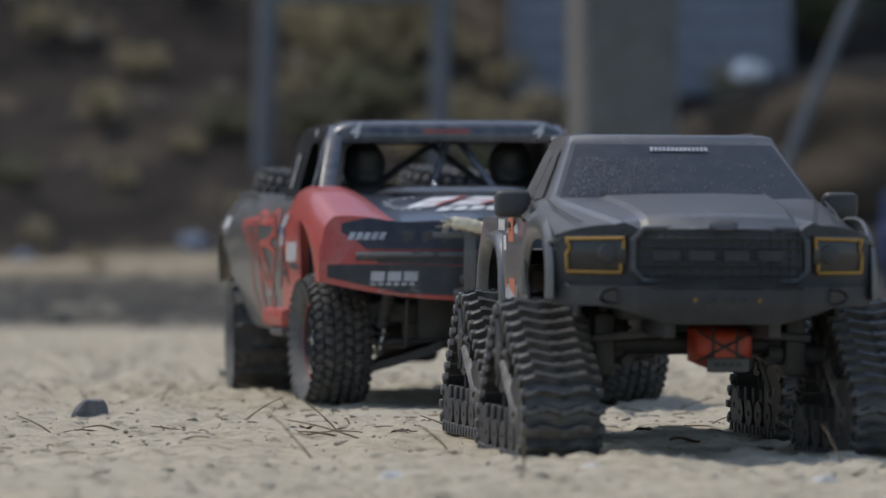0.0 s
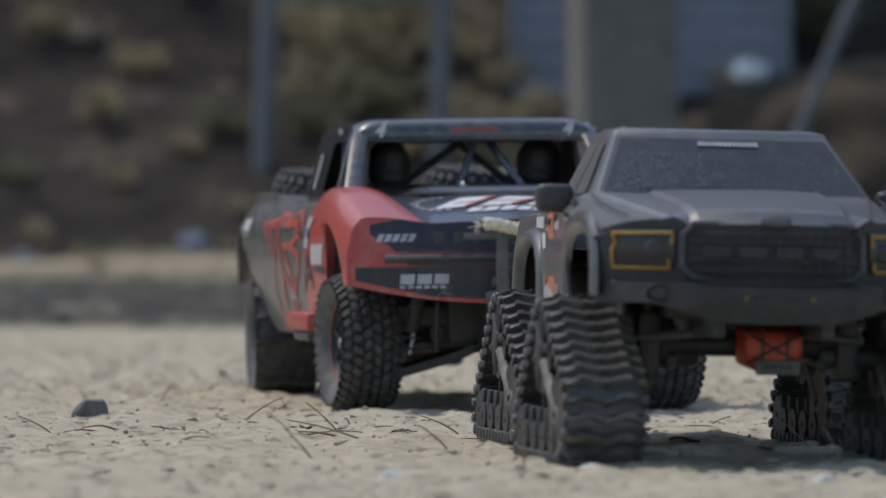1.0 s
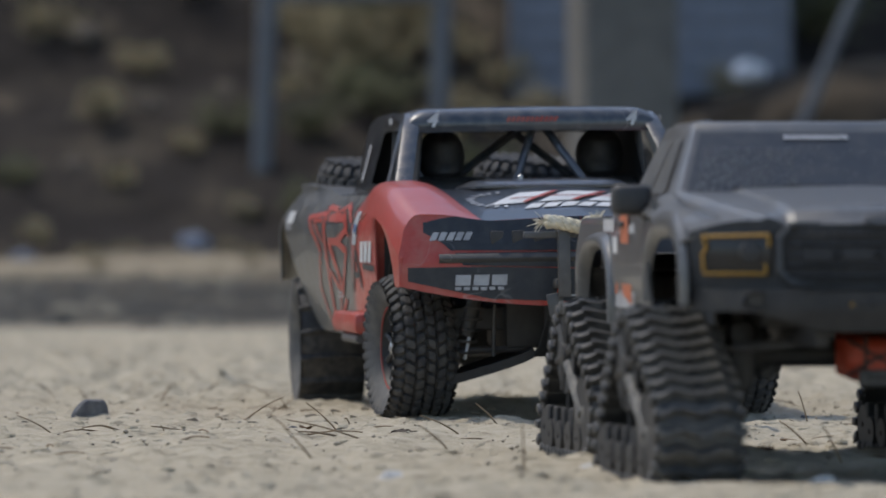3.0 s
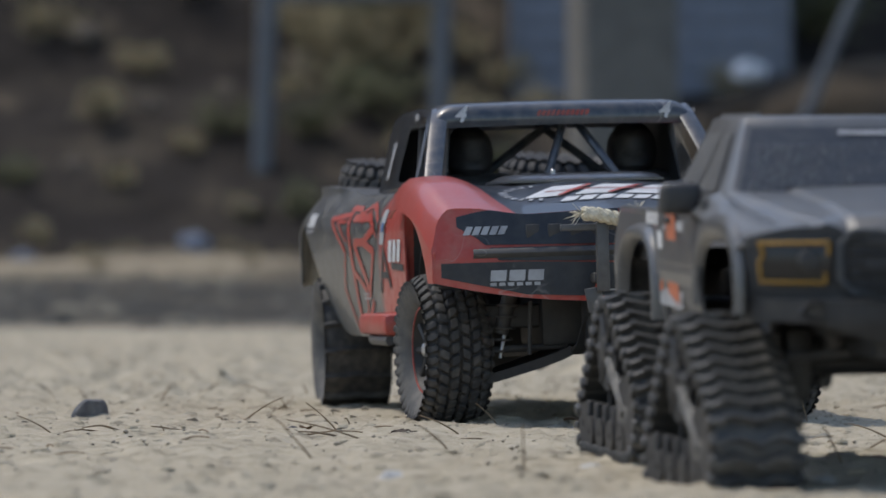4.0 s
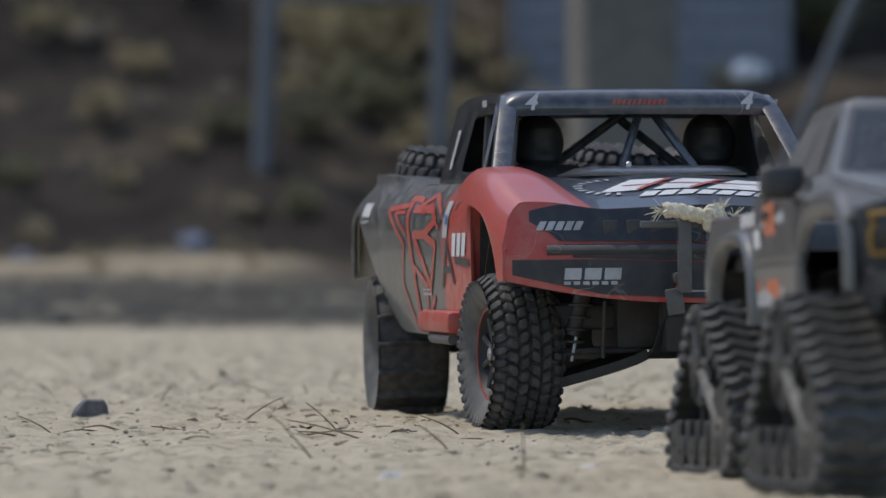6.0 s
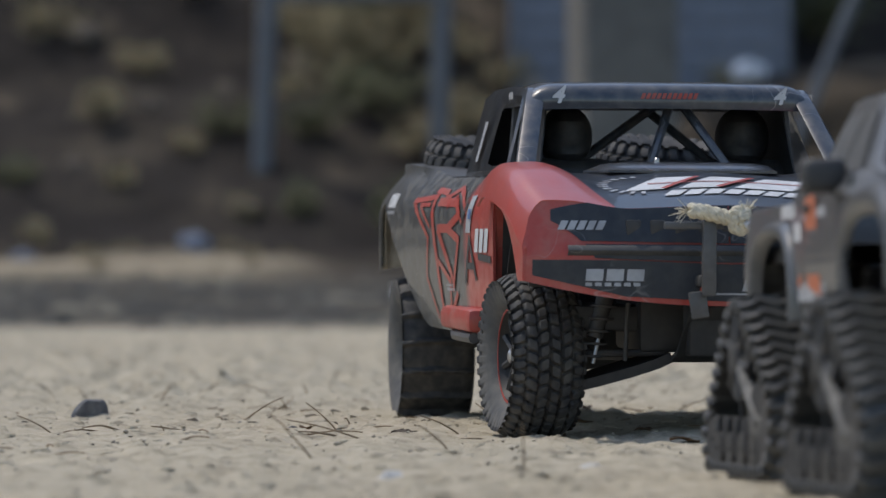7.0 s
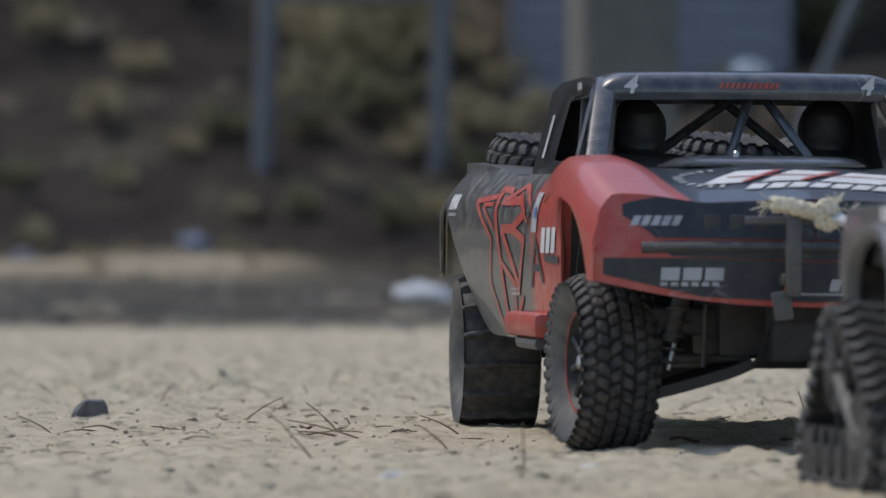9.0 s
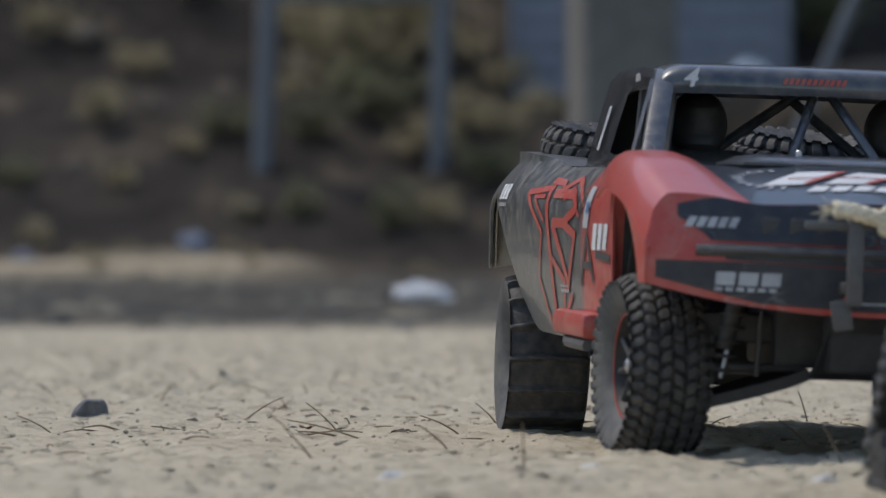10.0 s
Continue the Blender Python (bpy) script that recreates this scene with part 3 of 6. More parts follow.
def desert_truck():
    t = new("desert_truck")
    tagged(t, "dusty red and navy radio-controlled desert truck on the sand", "toy truck")
    # bonnet and wings
    us, vs = span(0, 1, 26), span(-1, 1, 56)

    def hood(u, c):
        c = math.copysign(abs(c) ** 0.85, c)
        x0 = nose_x(c * 0.133, 0.150)
        x1 = nose_x(c * 0.133, hood_at(x0, c * HOOD_HALF(x0))) + 0.0002
        x = lerp(-0.088, x1, u)
        return (x, c * HOOD_HALF(x), hood_at(x, c * HOOD_HALF(x)))

    part("bonnet", sheet(hood, us, vs, 0.002), HOODPAINT, t, "navy bonnet with red wings")

    def nose(c, v):
        y = c * 0.133
        low = lerp(0.091, 0.1075, abs(c) ** 2.2)
        x1 = nose_x(y, 0.150)
        high = hood_at(x1, c * HOOD_HALF(x1))
        z = lerp(low, high + 0.0006, v)
        return (nose_x(y, z), c * HOOD_HALF(x1), z)

    part("nose", sheet(nose, span(-1, 1, 48), span(0, 1, 14), 0.002), RED, t, "red front panel")
    # dark fields on the nose, decals with the nose's shade in their colour
    bm = bmesh.new()
    for s in (-1, 1):
        def lamp_field(u, v):
            y = lerp(0.0005, 0.1185, u)
            low = 0.1330 + 0.0015 * u + 0.0135 * min(max((y - 0.099) / 0.0195, 0), 1) ** 0.8
            x1 = nose_x(y, 0.150)
            high = hood_at(x1, y / 0.133 * HOOD_HALF(x1)) + 0.0004 - 0.006 * min(max((y - 0.094) / 0.0245, 0), 1)
            z = lerp(low, max(high, low + 0.001), v)
            return (nose_x(y, z) + 0.0014, s * y, z)
        sheet(lamp_field, span(0, 1, 24), span(0, 1, 6), 0, bm)
        patch([(0.0, 0.1200), (s * 0.090, 0.1228), (s * 0.096, 0.1322), (0.0, 0.1322)], nose_on, bm, 10)
    bmesh.ops.remove_doubles(bm, verts=bm.verts[:], dist=0.0008)
    part("lamp_panel", bm, SHADED_DECAL, t, "navy lamp panel, darkened for shade")
    bm = bmesh.new()
    for s in (-1, 1):
        patch([(0.0, 0.0940), (s * 0.07, 0.0972), (s * 0.07, 0.1215), (0.0, 0.1190)], nose_on, bm, 10)
        patch([(s * 0.07, 0.0972), (s * 0.131, 0.1110), (s * 0.131, 0.1215), (s * 0.07, 0.1215)], nose_on, bm, 10)
        # cheek between the arch and the nose

        def cheek(u, v):
            x = lerp(0.030, nose_x(0.133, 0.12) + 0.0006, u)
            arch = 0.0575 + 0.100 * math.sqrt(max(0.0, 1 - (x / 0.086) ** 2))
            top = HOOD_EDGE(x) + 0.0012
            low = min(max(arch, 0.1070), top - 0.0015)
            y = HOOD_HALF(x) - 0.0002 - 0.003 * (1 - u) * (1 - math.sqrt(v))
            return (x, s * y, lerp(low, top, v))
        part("wing_cheek", sheet(cheek, span(0, 1, 20), span(0, 1, 8), 0.0016), RED, t, "red wing corner beside the lamp")
    bmesh.ops.remove_doubles(bm, verts=bm.verts[:], dist=0.0004)
    part("bumper_panel", bm, SHADED_DECAL, t, "scuffed charcoal bumper panel")
    bm = bmesh.new()
    sheet(lambda u, v: (nose_x(u, 0.127) + 0.0018 + 0.003 * math.sin(math.pi * v), u, lerp(0.1245, 0.1315, v)), span(-0.108, 0.108, 30), span(0, 1, 4), 0.002, bm)
    part("grille_bar", bm, CHARCOAL, t, "scuffed charcoal bar across the nose")
    bm = bmesh.new()
    for k in range(9):
        y = -0.064 + 0.016 * k
        block(nose_x(y, 0.143) - 0.002, nose_x(y, 0.143) + 0.002, y - 0.005, y + 0.005, 0.1375, 0.1485, 0.001, bm)
    part("grille", bm, BLACK, t, "black grille cells")
    bars(t, "lamp_mark", PALE, mark_on, -0.1145, 0.1418, 0.031, 0.0062, 5, 0.24, 0.5)
    bars(t, "lamp_mark", PALE, mark_on, 0.078, 0.1418, 0.031, 0.0062, 5, 0.24, 0.5)
    bars(t, "wheel_mark", PALE, mark_on, -0.0965, 0.1075, 0.0405, 0.0080, 3, 0.16, 0.1)
    bars(t, "wheel_mark_small", PALE, mark_on, -0.0965, 0.1040, 0.038, 0.0024, 6, 0.3, 0.0)
    bars(t, "tyre_mark", PALE, mark_on, 0.008, 0.1010, 0.046, 0.0075, 6, 0.2, 0.25)
    bars(t, "tyre_mark_line", PALE, mark_on, -0.022, 0.0985, 0.078, 0.0012, 1, 0.0, 0.0)
    part("tyre_mark_flag", patch([(-0.021, 0.101), (-0.012, 0.101), (-0.010, 0.1085), (-0.019, 0.1085)], mark_on), RED, t)
    # bonnet mark: three slanted blocks with a red shadow, and a row below
    for a0, w in ((-0.048, 0.034), (-0.010, 0.034), (0.028, 0.046)):
        part("bonnet_mark", patch([(a0 - 0.014, 0.056), (a0 + w - 0.020, 0.056), (a0 + w + 0.010, 0.008), (a0 + 0.016, 0.008)], hood_on, None, 4), WHITE, t, "white slanted bonnet mark")
    bm = bmesh.new()
    for a0 in (-0.016, 0.022):
        ribbon([(a0 - 0.018, 0.054), (a0 + 0.012, 0.010)], 0.004, lambda a, b: (b, a, hood_at(b, a) + 0.0012), bm)
    ribbon([(-0.042, 0.036), (0.070, 0.030)], 0.0025, lambda a, b: (b, a, hood_at(b, a) + 0.0012), bm, 12)
    part("bonnet_mark_shadow", bm, RED, t)
    bars(t, "bonnet_mark_small", WHITE, hood_on, -0.030, 0.062, 0.095, 0.016, 7, 0.2, -0.5)
    bm = bmesh.new()
    for k in range(12):
        a = math.radians(95 + k * 15)
        ribbon([(-0.045 + 0.026 * math.cos(a), 0.032 - 0.030 * math.sin(a)), (-0.045 + 0.031 * math.cos(a), 0.032 - 0.036 * math.sin(a))], 0.003, hood_on, bm, 1)
    part("bonnet_mark_ring", bm, PALE, t)
    # bonnet scoop with its pin
    part("scoop", sheet(lambda u, v: (lerp(-0.086, -0.03, u), v * lerp(0.070, 0.060, u), 0.1835 + 0.0065 * math.sin(math.pi * min(u * 1.2 + 0.12, 1)) * math.sqrt(max(0, 1 - abs(v) ** 6))), span(0, 1, 10), span(-1, 1, 20), 0.0015), NAVY, t, "raised navy bonnet scoop")
    bm = turned([(0, 0.0022), (0.004, 0.0020), (0.005, 0.001)], 10)
    bmesh.ops.transform(bm, matrix=pose(-0.066, -0.020, 0.188, 90, 0, 0), verts=bm.verts[:])
    part("body_pin", bm, STEEL, t, "bright body pin")
    # sides, doors and rear wings
    for s in (-1, 1):
        on = side_on(s)

        def flank(u, v):
            z = lerp(SIDE_BOT(u), SIDE_TOP(u), v)
            return (u, s * side_y(u, z), z)

        part("side_panel", sheet(flank, span(-0.58, -0.072, 110), span(0, 1, 18), 0.002), SIDEPAINT, t, "charcoal bed side fading to a red door")
        part("bed_rail", sheet(lambda u, v: (u, s * lerp(side_y(u, SIDE_TOP(u)), lerp(0.085, 0.10, 0.5), v), SIDE_TOP(u) + 0.002 * math.sin(math.pi * v) - 0.004 * v), span(-0.58, -0.31, 24), span(0, 1, 6), 0.002), CHARCOAL, t, "dusty charcoal bed rail")
        part("wing_lining", sheet(lambda u, v: (u, s * (side_y(u, lerp(SIDE_BOT(u), 0.165, v)) - 0.004), lerp(SIDE_BOT(u) + 0.001, 0.165, v)), span(-0.576, -0.39, 40), span(0, 1, 5), 0.001), BEIGE, t, "bare beige inside of the rear wing")
        part("tail_edge", sheet(lambda u, v: (-0.578 + 0.004 * v, s * (side_y(-0.58, lerp(0.108, 0.172, u)) - 0.002 - 0.022 * v), lerp(0.108, 0.172, u) + 0.004 * v * (1 - u)), span(0, 1, 8), span(0, 1, 4), 0.002), BEIGE, t, "bare beige inside of the tail return")
        # airbrushed strokes
        x = lambda a: -0.4758 + 0.00071 * a
        for w, pts in ((0.0105, [(258, 0.169), (275, 0.141), (290, 0.117), (303, 0.078)]), (0.0075, [(290, 0.162), (390, 0.161), (412, 0.152), (352, 0.142), (300, 0.142)]),
                       (0.0085, [(300, 0.141), (350, 0.117), (372, 0.104)]), (0.0075, [(350, 0.142), (408, 0.134), (392, 0.117), (372, 0.098)]),
                       (0.0050, [(270, 0.166), (155, 0.163), (245, 0.135), (225, 0.105), (265, 0.076)]), (0.0050, [(245, 0.171), (310, 0.169), (320, 0.164), (375, 0.172), (405, 0.167), (448, 0.154)]),
                       (0.0040, [(345, 0.158), (375, 0.166), (425, 0.146)]), (0.0035, [(245, 0.160), (195, 0.160), (255, 0.143)]), (0.0060, [(300, 0.117), (358, 0.103), (345, 0.074)]), (0.006, [(338, 0.074), (392, 0.094)])):
            part("painted_stroke", ribbon([(x(a), b) for a, b in pts], w * 0.85, on, None, 4), RED, t, "red airbrushed stroke")
        for pts in ([(462, 0.135), (440, 0.103)], [(462, 0.135), (492, 0.106)], [(447, 0.115), (482, 0.115)], [(505, 0.122), (560, 0.120)], [(430, 0.150), (448, 0.160)]):
            part("dark_stroke", ribbon([(x(a), b) for a, b in pts], 0.005, on, None, 4), CHARCOAL, t)
        part("door_sticker", patch([(-0.160, 0.139), (-0.145, 0.139), (-0.133, 0.166), (-0.150, 0.166)], on), PALE, t, "pale door sticker")
        part("sticker_badge", patch([(-0.150, 0.149), (-0.142, 0.149), (-0.140, 0.156), (-0.148, 0.156)], lambda a, b: (a, s * (side_y(a, b) + 0.0014), b)), BLUE, t)
        bars(t, "door_mark", WHITE, on, -0.131, 0.125, 0.046, 0.017, 3, 0.26, 0.3)
        bars(t, "sill_mark", PALE, on, -0.238, 0.096, 0.030, 0.002, 1, 0.0, 0.0)
        bars(t, "sill_mark", PALE, on, -0.238, 0.0995, 0.028, 0.0014, 4, 0.3, 0.0)
        bars(t, "wing_mark", WHITE, on, -0.476, 0.158, 0.038, 0.011, 3, 0.16, 0.2)
        bars(t, "wing_mark_small", PALE, on, -0.474, 0.153, 0.036, 0.0025, 5, 0.3, 0.2)
        # step below the door
        bm = block(-0.255, -0.085, s * 0.136 if s > 0 else -0.1525, 0.1525 if s > 0 else -0.136, 0.068, 0.085, 0.005)
        part("door_step", bm, RED, t, "scuffed red door step")
        part("nerf_bar", tube([(-0.30, s * 0.135, 0.066), (-0.20, s * 0.147, 0.064), (-0.09, s * 0.147, 0.064)], 0.004, 8), DULL, t, "grey step bar")
        # pillars
        part("windscreen_pillar", sweep([(-0.070, s * 0.1145, 0.180), (-0.102, s * 0.1070, 0.207), (-0.132, s * 0.0998, 0.232), (-0.146, s * 0.0965, 0.2425)], 0.014, 0.0135, s), NAVY, t, "glossy navy pillar")
        outer = [(-0.078, 0.180), (-0.110, 0.208), (-0.136, 0.236), (-0.145, 0.244), (-0.21, 0.247), (-0.290, 0.246), (-0.322, 0.240), (-0.324, 0.222), (-0.323, 0.200), (-0.322, 0.180), (-0.27, 0.180), (-0.18, 0.180)]
        hole = [(-0.094, 0.190), (-0.116, 0.208), (-0.138, 0.226), (-0.146, 0.2325), (-0.18, 0.234), (-0.222, 0.2335), (-0.232, 0.229), (-0.229, 0.217), (-0.225, 0.203), (-0.219, 0.190), (-0.19, 0.188), (-0.14, 0.188)]
        bm = bmesh.new()
        rings = [[bm.verts.new((x, s * (lerp(0.126, lerp(0.1030, 0.1105, (-0.13 - x) / 0.19), (z - 0.18) / 0.06) + e), z)) for x, z in pts] for pts, e in ((outer, 0.0), ([(lerp(a[0], b[0], 0.5), lerp(a[1], b[1], 0.5)) for a, b in zip(outer, hole)], 0.0018), (hole, -0.001))]
        for a, b in zip(rings, rings[1:]):
            for k in range(12):
                bm.faces.new((a[k], a[(k + 1) % 12], b[(k + 1) % 12], b[k]))
        bmesh.ops.solidify(bm, geom=bm.faces[:], thickness=0.005)
        part("cab_side", bm, NAVY, t, "dusty navy cab side with an open window")
        part("pillar_mark", patch([(-0.252, 0.192), (-0.264, 0.192), (-0.270, 0.222), (-0.258, 0.222)], lambda a, b: (a, s * (lerp(0.126, lerp(0.1030, 0.1105, (-0.13 - a) / 0.19), (b - 0.18) / 0.06) + 0.0030), b)), PALE, t)
        part("belt_strip", sheet(lambda u, v: (lerp(-0.33, -0.075, u), s * lerp(0.129, 0.112, v), 0.1795 + 0.004 * v + 0.002 * math.sin(v * 3.1)), span(0, 1, 14), span(0, 1, 3), 0.002), NAVY, t)
        part("window_net_panel", sheet(lambda u, v: (lerp(-0.10, -0.30, u) - 0.03 * v * (1 - u), s * lerp(0.096, 0.086, v), lerp(0.170, 0.240, v)), span(0.18, 1, 6), span(0, 1, 4), 0.001), TRIM, t, "black window net")
        part("rear_side_panel", sheet(lambda u, v: (-0.284 + 0.004 * v, s * lerp(0.086, lerp(0.119, 0.106, v), u), lerp(0.172, 0.243, v)), span(0, 1, 4), span(0, 1, 6), 0.002), TRIM, t, "black panel behind the seats")
        part("window_net", tube([(-0.215, s * 0.104, 0.176), (-0.220, s * 0.099, 0.238)], 0.0040, 8), TRIM, t)
    # roof
    edge_x = [-0.1300, -0.1292, -0.1297, -0.1315, -0.135, -0.143, -0.165, -0.20, -0.25, -0.295, -0.322, -0.334]
    edge_z = [0.2295, 0.2342, 0.2385, 0.2426, 0.2458, 0.2482, 0.2500, 0.2503, 0.2494, 0.2468, 0.2422, 0.2365]

    def roof(i, c):
        a = abs(c)
        t = max(a - 0.80, 0) / 0.20
        round_off = math.sqrt(max(0.0, 1 - t * t))
        y = c * lerp(0.1015, 0.1085, i / 11)
        return (edge_x[i] - 0.35 * y * y * (1 - i / 11), y, 0.229 + (edge_z[i] - 0.229) * (0.18 + 0.82 * round_off) - 0.12 * y * y)

    part("roof", sheet(roof, list(range(12)), [math.copysign(1 - (1 - abs(c)) ** 1.7, c) for c in span(-1, 1, 44)], 0.004), NAVY, t, "dusty glossy navy roof")
    visor = lambda a, b: (-0.1280 - 0.35 * a * a, a, b)
    for a in (-0.081, 0.081):
        part("roof_number", letters("4", 0.0170, visor, a, 0.2385, 0.30), WHITE, t, "white number four")
    bars(t, "roof_mark", RED, visor, -0.022, 0.2365, 0.042, 0.0042, 11, 0.35, 0.4)
    for s in (-1, 1):
        bars(t, "roof_side_mark", PALE, lambda a, b: (a, s * 0.1105, b), -0.185, 0.2365, 0.024, 0.005, 4, 0.25, 0.0)
    # roll cage seen through the open screen
    for p, q in (((-0.20, 0.004, 0.236), (-0.215, -0.058, 0.190)), ((-0.21, -0.012, 0.236), (-0.215, 0.050, 0.188)), ((-0.155, 0.004, 0.234), (-0.115, -0.018, 0.184)), ((-0.155, 0.012, 0.234), (-0.115, 0.042, 0.184)), ((-0.285, -0.09, 0.19), (-0.275, -0.085, 0.238)), ((-0.285, 0.09, 0.19), (-0.275, 0.085, 0.238))):
        part("cage_tube", tube([p, Vector(p).lerp(Vector(q), 0.5), q], 0.0034, 8), NAVY, t)
    part("cage_bar", tube([(-0.285, -0.095, 0.1905), (-0.285, 0.095, 0.1905)], 0.0035, 8), BLACK, t)
    # dashboard, seats' bulkhead, floor
    part("dashboard", block(-0.130, -0.086, -0.108, 0.108, 0.150, 0.1815, 0.004), DARK, t)
    part("bulkhead", block(-0.275, -0.262, -0.118, 0.118, 0.090, 0.186, 0.003), DARK, t)
    part("cab_floor", block(-0.56, 0.04, -0.115, 0.115, 0.072, 0.090, 0.004), DARK, t)
    part("bed_floor", block(-0.57, -0.28, -0.118, 0.118, 0.120, 0.135, 0.003), DARK, t)
    part("bed_frame", tube([(-0.30, -0.10, 0.176), (-0.40, -0.10, 0.182), (-0.54, -0.10, 0.180), (-0.54, 0.10, 0.180), (-0.40, 0.10, 0.182), (-0.30, 0.10, 0.176)], 0.0045, 8), BLACK, t)
    # helmeted figures: one plain mesh each
    for y in (-0.066, 0.066):
        bm = bmesh.new()
        bmesh.ops.create_uvsphere(bm, u_segments=28, v_segments=20, radius=0.0225, matrix=pose(-0.205, y, 0.2105) @ Matrix.Diagonal((1.15, 0.88, 1.02, 1)))
        for v in bm.verts:
            d = v.co - Vector((-0.205, y, 0.2115))
            if d.x > 0.010 and -0.012 < d.z < 0.007:
                v.co.x -= 0.0025 * min((d.x - 0.010) / 0.008, 1)
            if d.z < -0.010 and d.x > 0:
                v.co.x += 0.0035
        block(-0.235, -0.178, y - 0.037, y + 0.037, 0.13, 0.194, 0.014, bm, seg=4)
        part("seat_dummy", bm, HELMET, t, "plain black helmeted dummy")
    # spare tyres lying in the bed
    for y, lift in ((-0.087, 0.0), (0.050, 0.002)):
        bm = tyre(0.0575, 0.0255, 30, 5, 0.032)
        bmesh.ops.transform(bm, matrix=pose(-0.448, y, 0.1830 + lift, 86, 6, 0), verts=bm.verts[:])
        part("spare_tyre", bm, [RUBBER, RUBBER], t, "black spare tyre lying in the bed")
    # front end below the nose
    part("skid_plate", sheet(lambda u, v: (lerp(0.098, -0.10, u), v * lerp(0.022, 0.06, u), lerp(0.090, 0.052, min(u * 6, 1)) - 0.003 * u), span(0, 1, 14), span(-1, 1, 8), 0.003), TRIM, t, "scuffed black skid plate")
    part("front_frame", block(-0.06, 0.050, -0.050, 0.050, 0.058, 0.120, 0.004), TRIM, t)
    part("bulkhead_plate", block(0.060, 0.090, -0.022, 0.022, 0.056, 0.094, 0.003), TRIM, t, "scuffed black front plate")
    part("tow_hook", tube([(0.094, 0.006, 0.056), (0.102, 0.006, 0.046), (0.099, 0.006, 0.040), (0.093, 0.008, 0.042)], 0.003, 8), BLACK, t)
    part("hook_pin", tube([(0.096, 0.004, 0.047), (0.096, 0.016, 0.047)], 0.004, 10), DULL, t)
    for s in (-1, 1):
        bm = bmesh.new()
        sheet(lambda u, v: (lerp(-0.045, 0.058, v) * lerp(1, 0.62, u), s * lerp(0.030, 0.122, u), lerp(0.058, 0.030, u ** 0.8) + 0.001 * math.sin(v * 3.1)), span(0, 1, 10), span(0, 1, 6), 0.007, bm)
        part("lower_arm", bm, TRIM, t, "black lower suspension arm")
        part("upper_arm", tube([(0.02, s * 0.036, 0.088), (0.0, s * 0.115, 0.082)], 0.0035, 8), BLACK, t)
        part("tie_rod", tube([(0.046, s * 0.03, 0.058), (0.036, s * 0.112, 0.056)], 0.0026, 8), BLACK, t)
        shock = new("shock_absorber")
        shock.parent = t
        part("damper_body", tube([(0.038, s * 0.066, 0.115), (0.038, s * 0.080, 0.068)], 0.0060, 12), BLACK, shock)
        part("damper_rod", tube([(0.040, s * 0.073, 0.086), (0.042, s * 0.081, 0.050)], 0.0014, 8), STEEL, shock, "bright damper rod")
        spring(shock, (0.038, s * 0.067, 0.112), (0.038, s * 0.083, 0.052), 0.0082, 7)
        part("sway_link", tube([(0.050, s * 0.058, 0.092), (0.050, s * 0.060, 0.052)], 0.0016, 8), BLACK, t)
        part("hub_carrier", block(-0.014, 0.014, s * 0.105 - 0.008, s * 0.105 + 0.008, 0.036, 0.082, 0.004), BLACK, t)
        part("rear_arm", tube([(-0.25, s * 0.075, 0.062), (-0.44, s * 0.095, 0.056)], 0.006, 8), BLACK, t)
        part("inner_arch", sheet(lambda u, v: (0.070 * math.cos(u), s * lerp(0.086, 0.128, v), 0.0575 + 0.088 * math.sin(u)), span(0.55, 2.9, 16), span(0, 1, 3), 0.0015), DARK, t)
        part("arch_wall", sheet(lambda u, v: (lerp(-0.086, -0.072, v), s * lerp(0.06, 0.134, u), lerp(0.07, 0.165, v)), span(0, 0.93, 6), span(0, 1, 6), 0.002), DARK, t)
        part("door_edge", sheet(lambda u, v: (lerp(-0.086, -0.072, v), s * lerp(0.06, 0.134, u), lerp(0.07, 0.165, v)), span(0.93, 1, 2), span(0, 1, 6), 0.002), RED, t, "red door edge")
        part("rear_arch_wall", sheet(lambda u, v: (-0.352 - 0.05 * v, s * lerp(0.06, 0.148, u), lerp(0.067, 0.125, v)), span(0, 1, 6), span(0, 1, 5), 0.002), DARK, t)
    part("rear_axle", tube([(-0.44, -0.11, 0.0575), (-0.44, 0.11, 0.0575)], 0.009, 12), BLACK, t)
    part("rear_case", block(-0.47, -0.41, -0.028, 0.028, 0.032, 0.084, 0.008), BLACK, t)
    part("tail_panel", block(-0.580, -0.574, -0.102, 0.102, 0.10, 0.178, 0.002), CHARCOAL, t)
    # bolted-on tow post with tape and the knotted rope
    part("tow_post", block(0.140, 0.147, -0.0225, -0.0135, 0.098, 0.1485, 0.001), DULL, t, "grey upright tow post")
    part("tow_strap", block(0.137, 0.140, -0.030, -0.018, 0.083, 0.101, 0.001, turn=Matrix.Rotation(0.15, 4, "X")), DULL, t)
    part("cross_bar", block(0.137, 0.143, -0.048, -0.008, 0.1425, 0.1475, 0.001), DULL, t, "flat grey cross bar")
    part("bracket", block(0.108, 0.141, -0.024, -0.012, 0.104, 0.112, 0.002), BLACK, t)
    knot = new("tow_rope")
    knot.parent = t
    rope_piece(knot)
    wheels = []
    for s in (-1, 1):
        wheels.append((wheel(t, 0.0, -0.118 if s < 0 else 0.133, s, 0.0575, 0.0250, False), 0.0575))
        wheels.append((wheel(t, -0.44, s * 0.1380, s, 0.0575, 0.0285, True), 0.0575))
    return t, wheels


